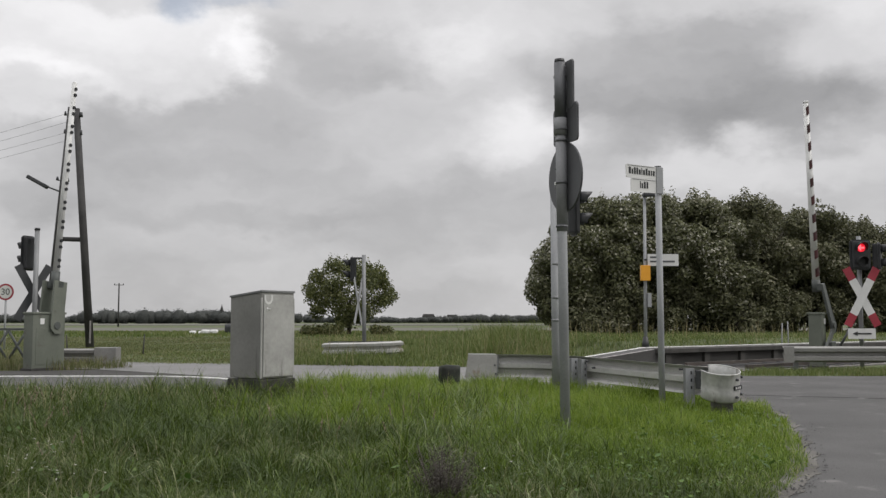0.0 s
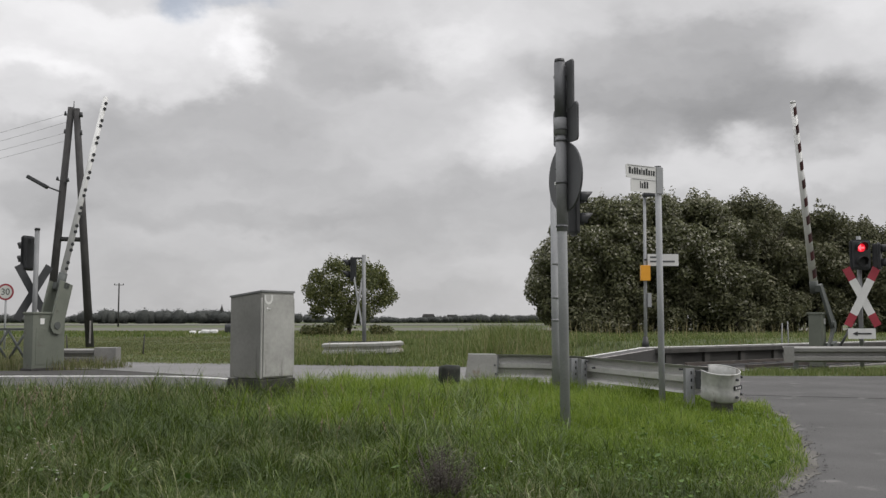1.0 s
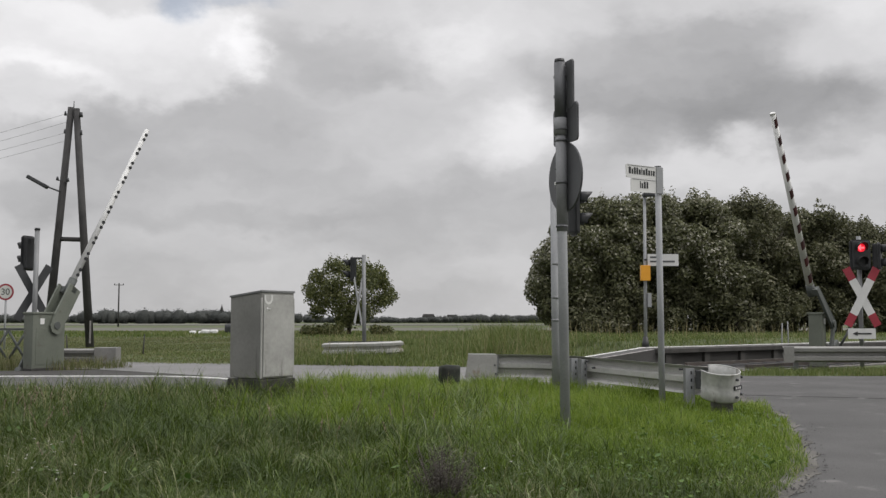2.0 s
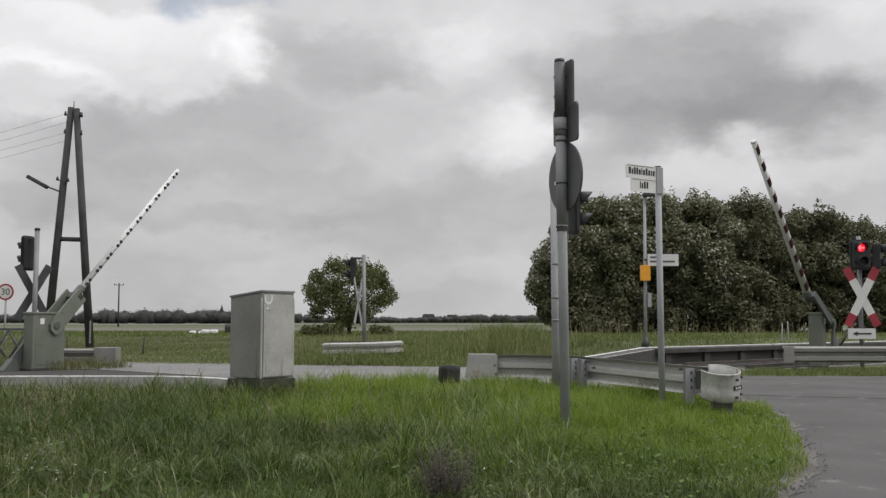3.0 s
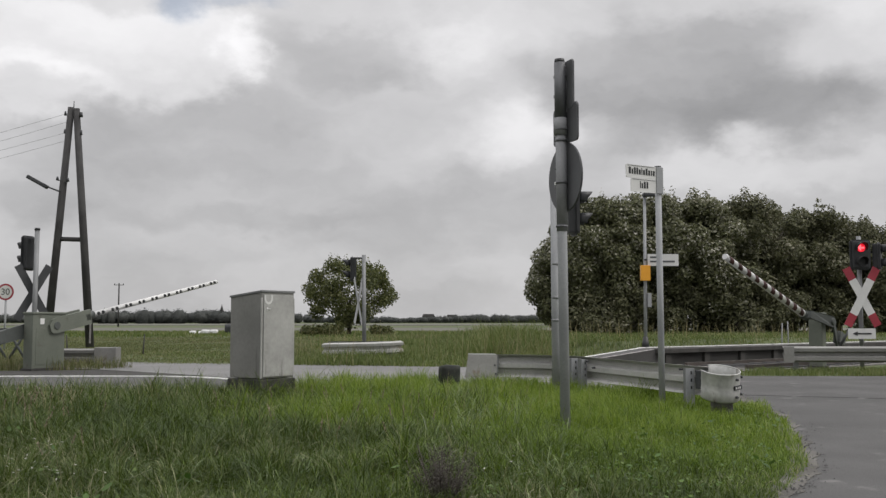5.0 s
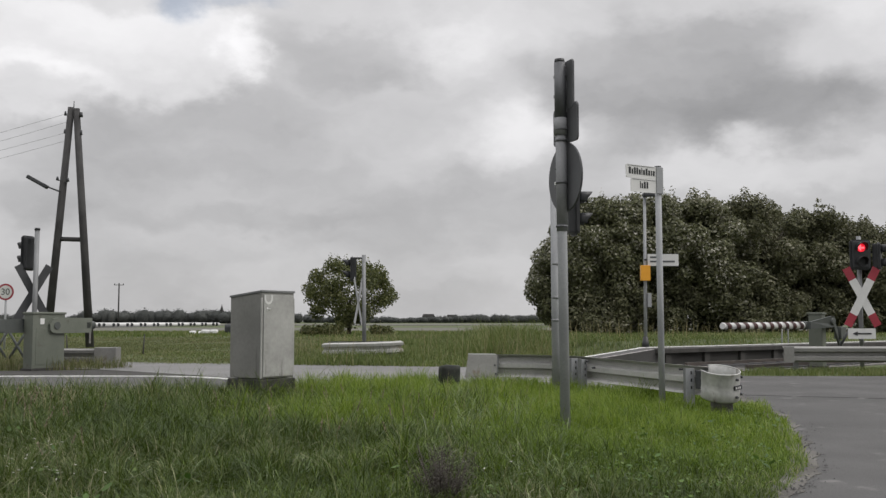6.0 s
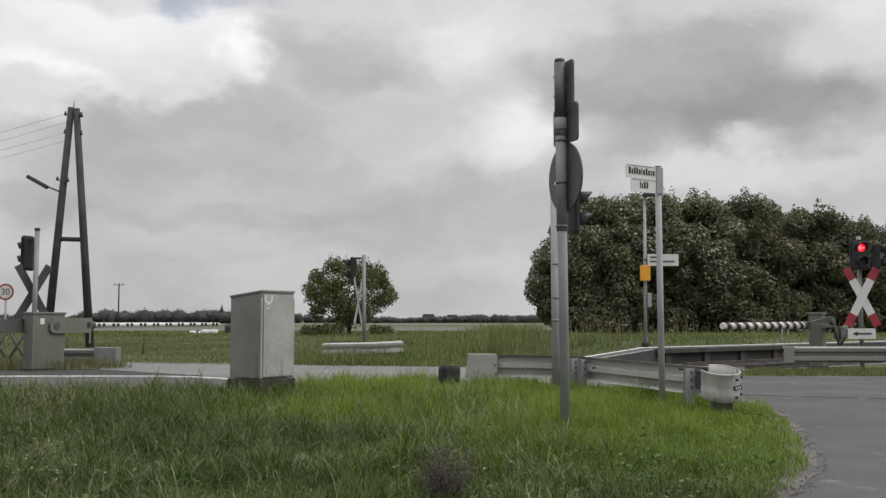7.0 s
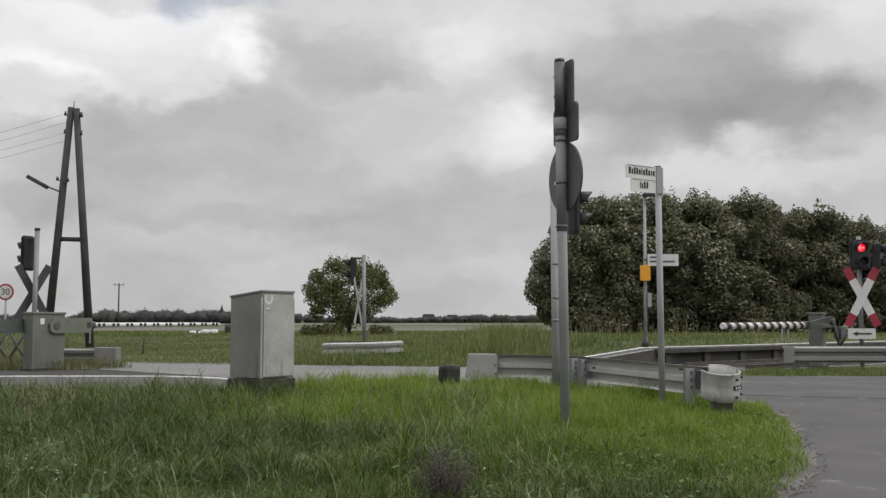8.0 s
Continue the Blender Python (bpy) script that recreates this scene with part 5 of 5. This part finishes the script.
def crown_lumps(r, cz, rx, rz, n, small):
    out = [(np.array((0, 0, cz)), np.array((rx * 0.72, rx * 0.72, rz * 0.8)))]
    for _ in range(n):
        d = Vector((r.gauss(0, 1), r.gauss(0, 1), r.gauss(0.15, 0.9))).normalized()
        q = r.uniform(small * 0.7, small * 1.3)
        if d.z > 0.45 and r.random() < 0.7:
            # upright shoots that break the outline
            e = d * r.uniform(0.92, 1.04)
            out.append((np.array((e.x * rx * 0.85, e.y * rx * 0.85, cz + e.z * rz)), np.array((q * 0.38, q * 0.38, q * 0.8))))
        out.append((np.array((d.x * rx * 0.8, d.y * rx * 0.8, max(cz + d.z * rz * 0.82, q * 0.6))), np.array((q, q, q * 0.85))))
    return out


def tree(name, x, y, h, rx, low, leaves, size, material, label, seed, n=26, small=0.62, group="", inward=0.3):
    r = random.Random(seed)
    t = empty(name, pose(x, y, 0), label, "tree", group)
    cz, rz = (h + low) / 2, (h - low) / 2
    bm = tube((0, 0, -0.3), (0.08, 0.02, h * 0.45), h * 0.03, h * 0.018, 9)
    for k in range(9):
        a, z0 = r.uniform(0, 6.28), r.uniform(0.12, 0.45) * h
        e = Vector((math.cos(a) * rx * 0.7, math.sin(a) * rx * 0.7, z0 + r.uniform(0.15, 0.42) * h))
        mid_p = Vector((math.cos(a) * rx * 0.3, math.sin(a) * rx * 0.3, z0 + 0.12 * h))
        tube((0, 0, z0), mid_p, h * 0.014, h * 0.009, 7, bm)
        tube(mid_p, e, h * 0.009, h * 0.003, 6, bm)
    part("trunk", bm, BARK, t)
    leaf_cloud("crown", crown_lumps(r, cz, rx, rz, n, small), leaves, size, material, t, seed, inward)
    return t


HEDGE = [(5.3, 42.5, 4.6, 1.3), (6.7, 42.8, 6.2, 2.0), (8.9, 43.5, 6.5, 2.2), (11.2, 43.2, 6.3, 2.2), (13.3, 44.0, 6.4, 2.2), (15.4, 45.0, 6.0, 2.1), (17.5, 44.6, 6.0, 1.95), (19.6, 44.0, 5.0, 1.8), (21.6, 43.2, 3.9, 1.9), (23.6, 42.6, 4.0, 2.0)]
for k, (x, y, h, rx) in enumerate(HEDGE):
    pale = x < 13
    tree("hedgerow_tree", x, y, h + 0.15, rx * 1.12, 0.45, 32000, 0.145, HEDGE_LEAF if pale else HEDGE_DARK, "dense dark green hedgerow tree with silvery leaf undersides" if pale else "dense dark olive hedgerow tree with dull leaves", 100 + k, 46, 0.62, "hedgerow trees", 0.17)
    # dark leaf colour here paints the shadow below the canopy
    tree("hedgerow_shrub", x + 1.0, y - 1.6, min(2.6, h * 0.45), 1.3, 0.0, 4500, 0.14, HEDGE_DARK, "low shrub at the hedgerow foot, leaves darkened for canopy shade", 200 + k, 14, 0.45, "hedgerow shrubs")
for k, (x, y, h, rx) in enumerate(((7.8, 45.4, 6.7, 2.0), (10.1, 45.6, 6.7, 2.0), (12.3, 46.0, 6.7, 2.0), (14.4, 46.6, 6.5, 2.0), (16.4, 46.8, 6.3, 1.9), (18.4, 46.4, 5.7, 1.8), (6.9, 45.2, 6.3, 1.8), (8.9, 46.3, 6.75, 1.8), (11.2, 46.5, 6.8, 1.8), (13.4, 46.9, 6.45, 1.8), (15.5, 47.0, 6.4, 1.8))):
    tree("hedgerow_tree", x, y, h, rx, 2.2, 11000, 0.14, HEDGE_DARK, "dark hedgerow tree standing in the back row", 400 + k, 50, 0.50, "hedgerow trees")
# a bare leaning stem before the hedge
stem, prev = bmesh.new(), None
for k in range(7):
    t = k / 6
    p = Vector((6.30 + 0.38 * t ** 0.7, 40.9, 0.30 + 1.55 * t - 0.25 * t * (1 - t)))
    if prev is not None:
        tube(prev, p, 0.075 - 0.05 * (t - 1 / 6), 0.075 - 0.05 * t, 8, stem)
    prev = p
tagged(part("bare_stem", stem, PALE_BARK), "pale bare leaning stem at the hedge foot", "stem")
tree("field_tree", -6.6, 70, 5.55, 3.55, 0.35, 14500, 0.19, TREE_LEAF, "rounded green tree standing alone in the meadow", 31, 80, 0.60)
for k, (x, y, h, rx) in enumerate(((-8.9, 68, 0.55, 0.8), (-4.4, 68, 0.55, 0.8), (-7.2, 67, 0.7, 0.8))):
    tree("meadow_shrub", x, y, h, rx, 0.0, 1500, 0.16, TREE_LEAF, "low leafy shrub below the lone tree", 300 + k, 12, 0.4, "meadow shrubs")

# far woods along the horizon: rounded crowns with ragged leaves on top
def wood(name, lumps, leaves, size, label, seed):
    r = random.Random(seed)
    base = bmesh.new()
    bmesh.ops.create_icosphere(base, subdivisions=2, radius=1.0)
    bv = np.array([v.co[:] for v in base.verts])
    bf = np.array([[v.index for v in f.verts] for f in base.faces])
    base.free()
    vs, fs = [], []
    for k, (c, rad) in enumerate(lumps):
        wob = np.array([1 + 0.22 * noise.noise(Vector(q) * 2.1 + Vector((k * 3.1, 0, 0))) for q in bv.tolist()])
        vs.append(c + bv * rad * wob[:, None] * 0.84)
        fs.append(bf + k * len(bv))
    ob = raw_mesh(name, np.concatenate(vs).tolist(), np.concatenate(fs).tolist(), FAR_LEAF_HAZED, smooth=True)
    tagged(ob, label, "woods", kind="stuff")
    fringe = leaf_cloud("leaf_fringe", lumps, leaves, size, FAR_LEAF_HAZED, ob, seed, 0.10)
    tagged(fringe, kind="stuff")


lumps = []
rw = random.Random(5)
for k in range(900):
    x = -420 + 1.0 * k + rw.uniform(-2, 2)
    left = x < -60
    h = (rw.uniform(4.6, 7.4) if left else rw.uniform(3.2, 5.2)) * (1 + 0.22 * math.sin(x * 0.031) + 0.12 * math.sin(x * 0.11))
    y = 640 + rw.uniform(-30, 30)
    lumps.append((np.array((x, y, h * 0.42)), np.array((rw.uniform(1.5, 4.2), 4.0, h * 0.55))))
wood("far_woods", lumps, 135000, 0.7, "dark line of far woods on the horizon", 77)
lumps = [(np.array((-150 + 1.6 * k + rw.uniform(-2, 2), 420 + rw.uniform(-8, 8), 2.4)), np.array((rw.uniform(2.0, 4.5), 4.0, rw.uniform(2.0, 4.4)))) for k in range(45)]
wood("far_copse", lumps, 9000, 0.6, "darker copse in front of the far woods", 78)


def far_house(x, y, w, h, roof, name="farmhouse", label="small distant pale farmhouse"):
    t = empty(name, pose(x, y, 0), label, "house", "far houses")
    part("wall", box(w, 8, h, (0, 0, h / 2)), HOUSE_WALL, t)
    bm5 = plate([(-w / 2 - 0.4, 0), (w / 2 + 0.4, 0), (w / 2 - w * 0.1, roof), (-w / 2 + w * 0.1, roof)], 9, pose(0, 0, h))
    part("roof", bm5, HOUSE_ROOF, t)
    for k in range(3):
        part("window", box(1.1, 0.2, 1.2, (-w / 2 + w * (k + 1) / 4, -4.05, h * 0.5)), DARK_STEEL, t)
    return t


for x, y, w, h, rf in ((-10, 690, 9, 2.8, 3.2), (6, 700, 7, 2.6, 3.0), (-186, 690, 11, 3.0, 3.6)):
    far_house(x, y, w, h, rf)

church = empty("church_tower", pose(-158, 712, 0), "distant church tower with thin spire", "church", "far houses")
part("tower", box(3, 3, 8.5, (0, 0, 4.25)), HOUSE_ROOF, church)
part("spire", tube((0, 0, 8.5), (0, 0, 13.0), 1.3, 0.1, 8), HOUSE_ROOF, church)


# ---------- what moves ----------
def motions():
    left = [(0.0, 85), (0.4, 85), (0.5, 83.4), (0.7, 80.1), (1.0, 75.3), (1.3, 70.9), (1.5, 67.8), (1.7, 64.7), (2.0, 60.2), (2.5, 53.2), (3.0, 45.7), (3.5, 37.6), (4.0, 29.6), (4.5, 21.0), (5.0, 12.0), (5.4, 5), (5.7, 0.1), (8.0, 0.1)]
    right = [(0.0, 85), (0.4, 85), (0.5, 84.2), (0.7, 80.4), (1.0, 76), (1.3, 71.8), (1.5, 69), (1.7, 66), (2.0, 61.8), (2.5, 54.6), (3.0, 47.4), (3.5, 40), (4.0, 32.2), (4.5, 24.2), (5.0, 15), (5.4, 7), (5.75, 0.0), (8.0, 0.0)]
    walk(boom_l, [(t, pose(0, 0, PIVOT, 0, -a, 0)) for t, a in left])
    walk(boom_r, [(t, pose(0, 0, PIVOT, 0, -a, 0)) for t, a in right])


motions()
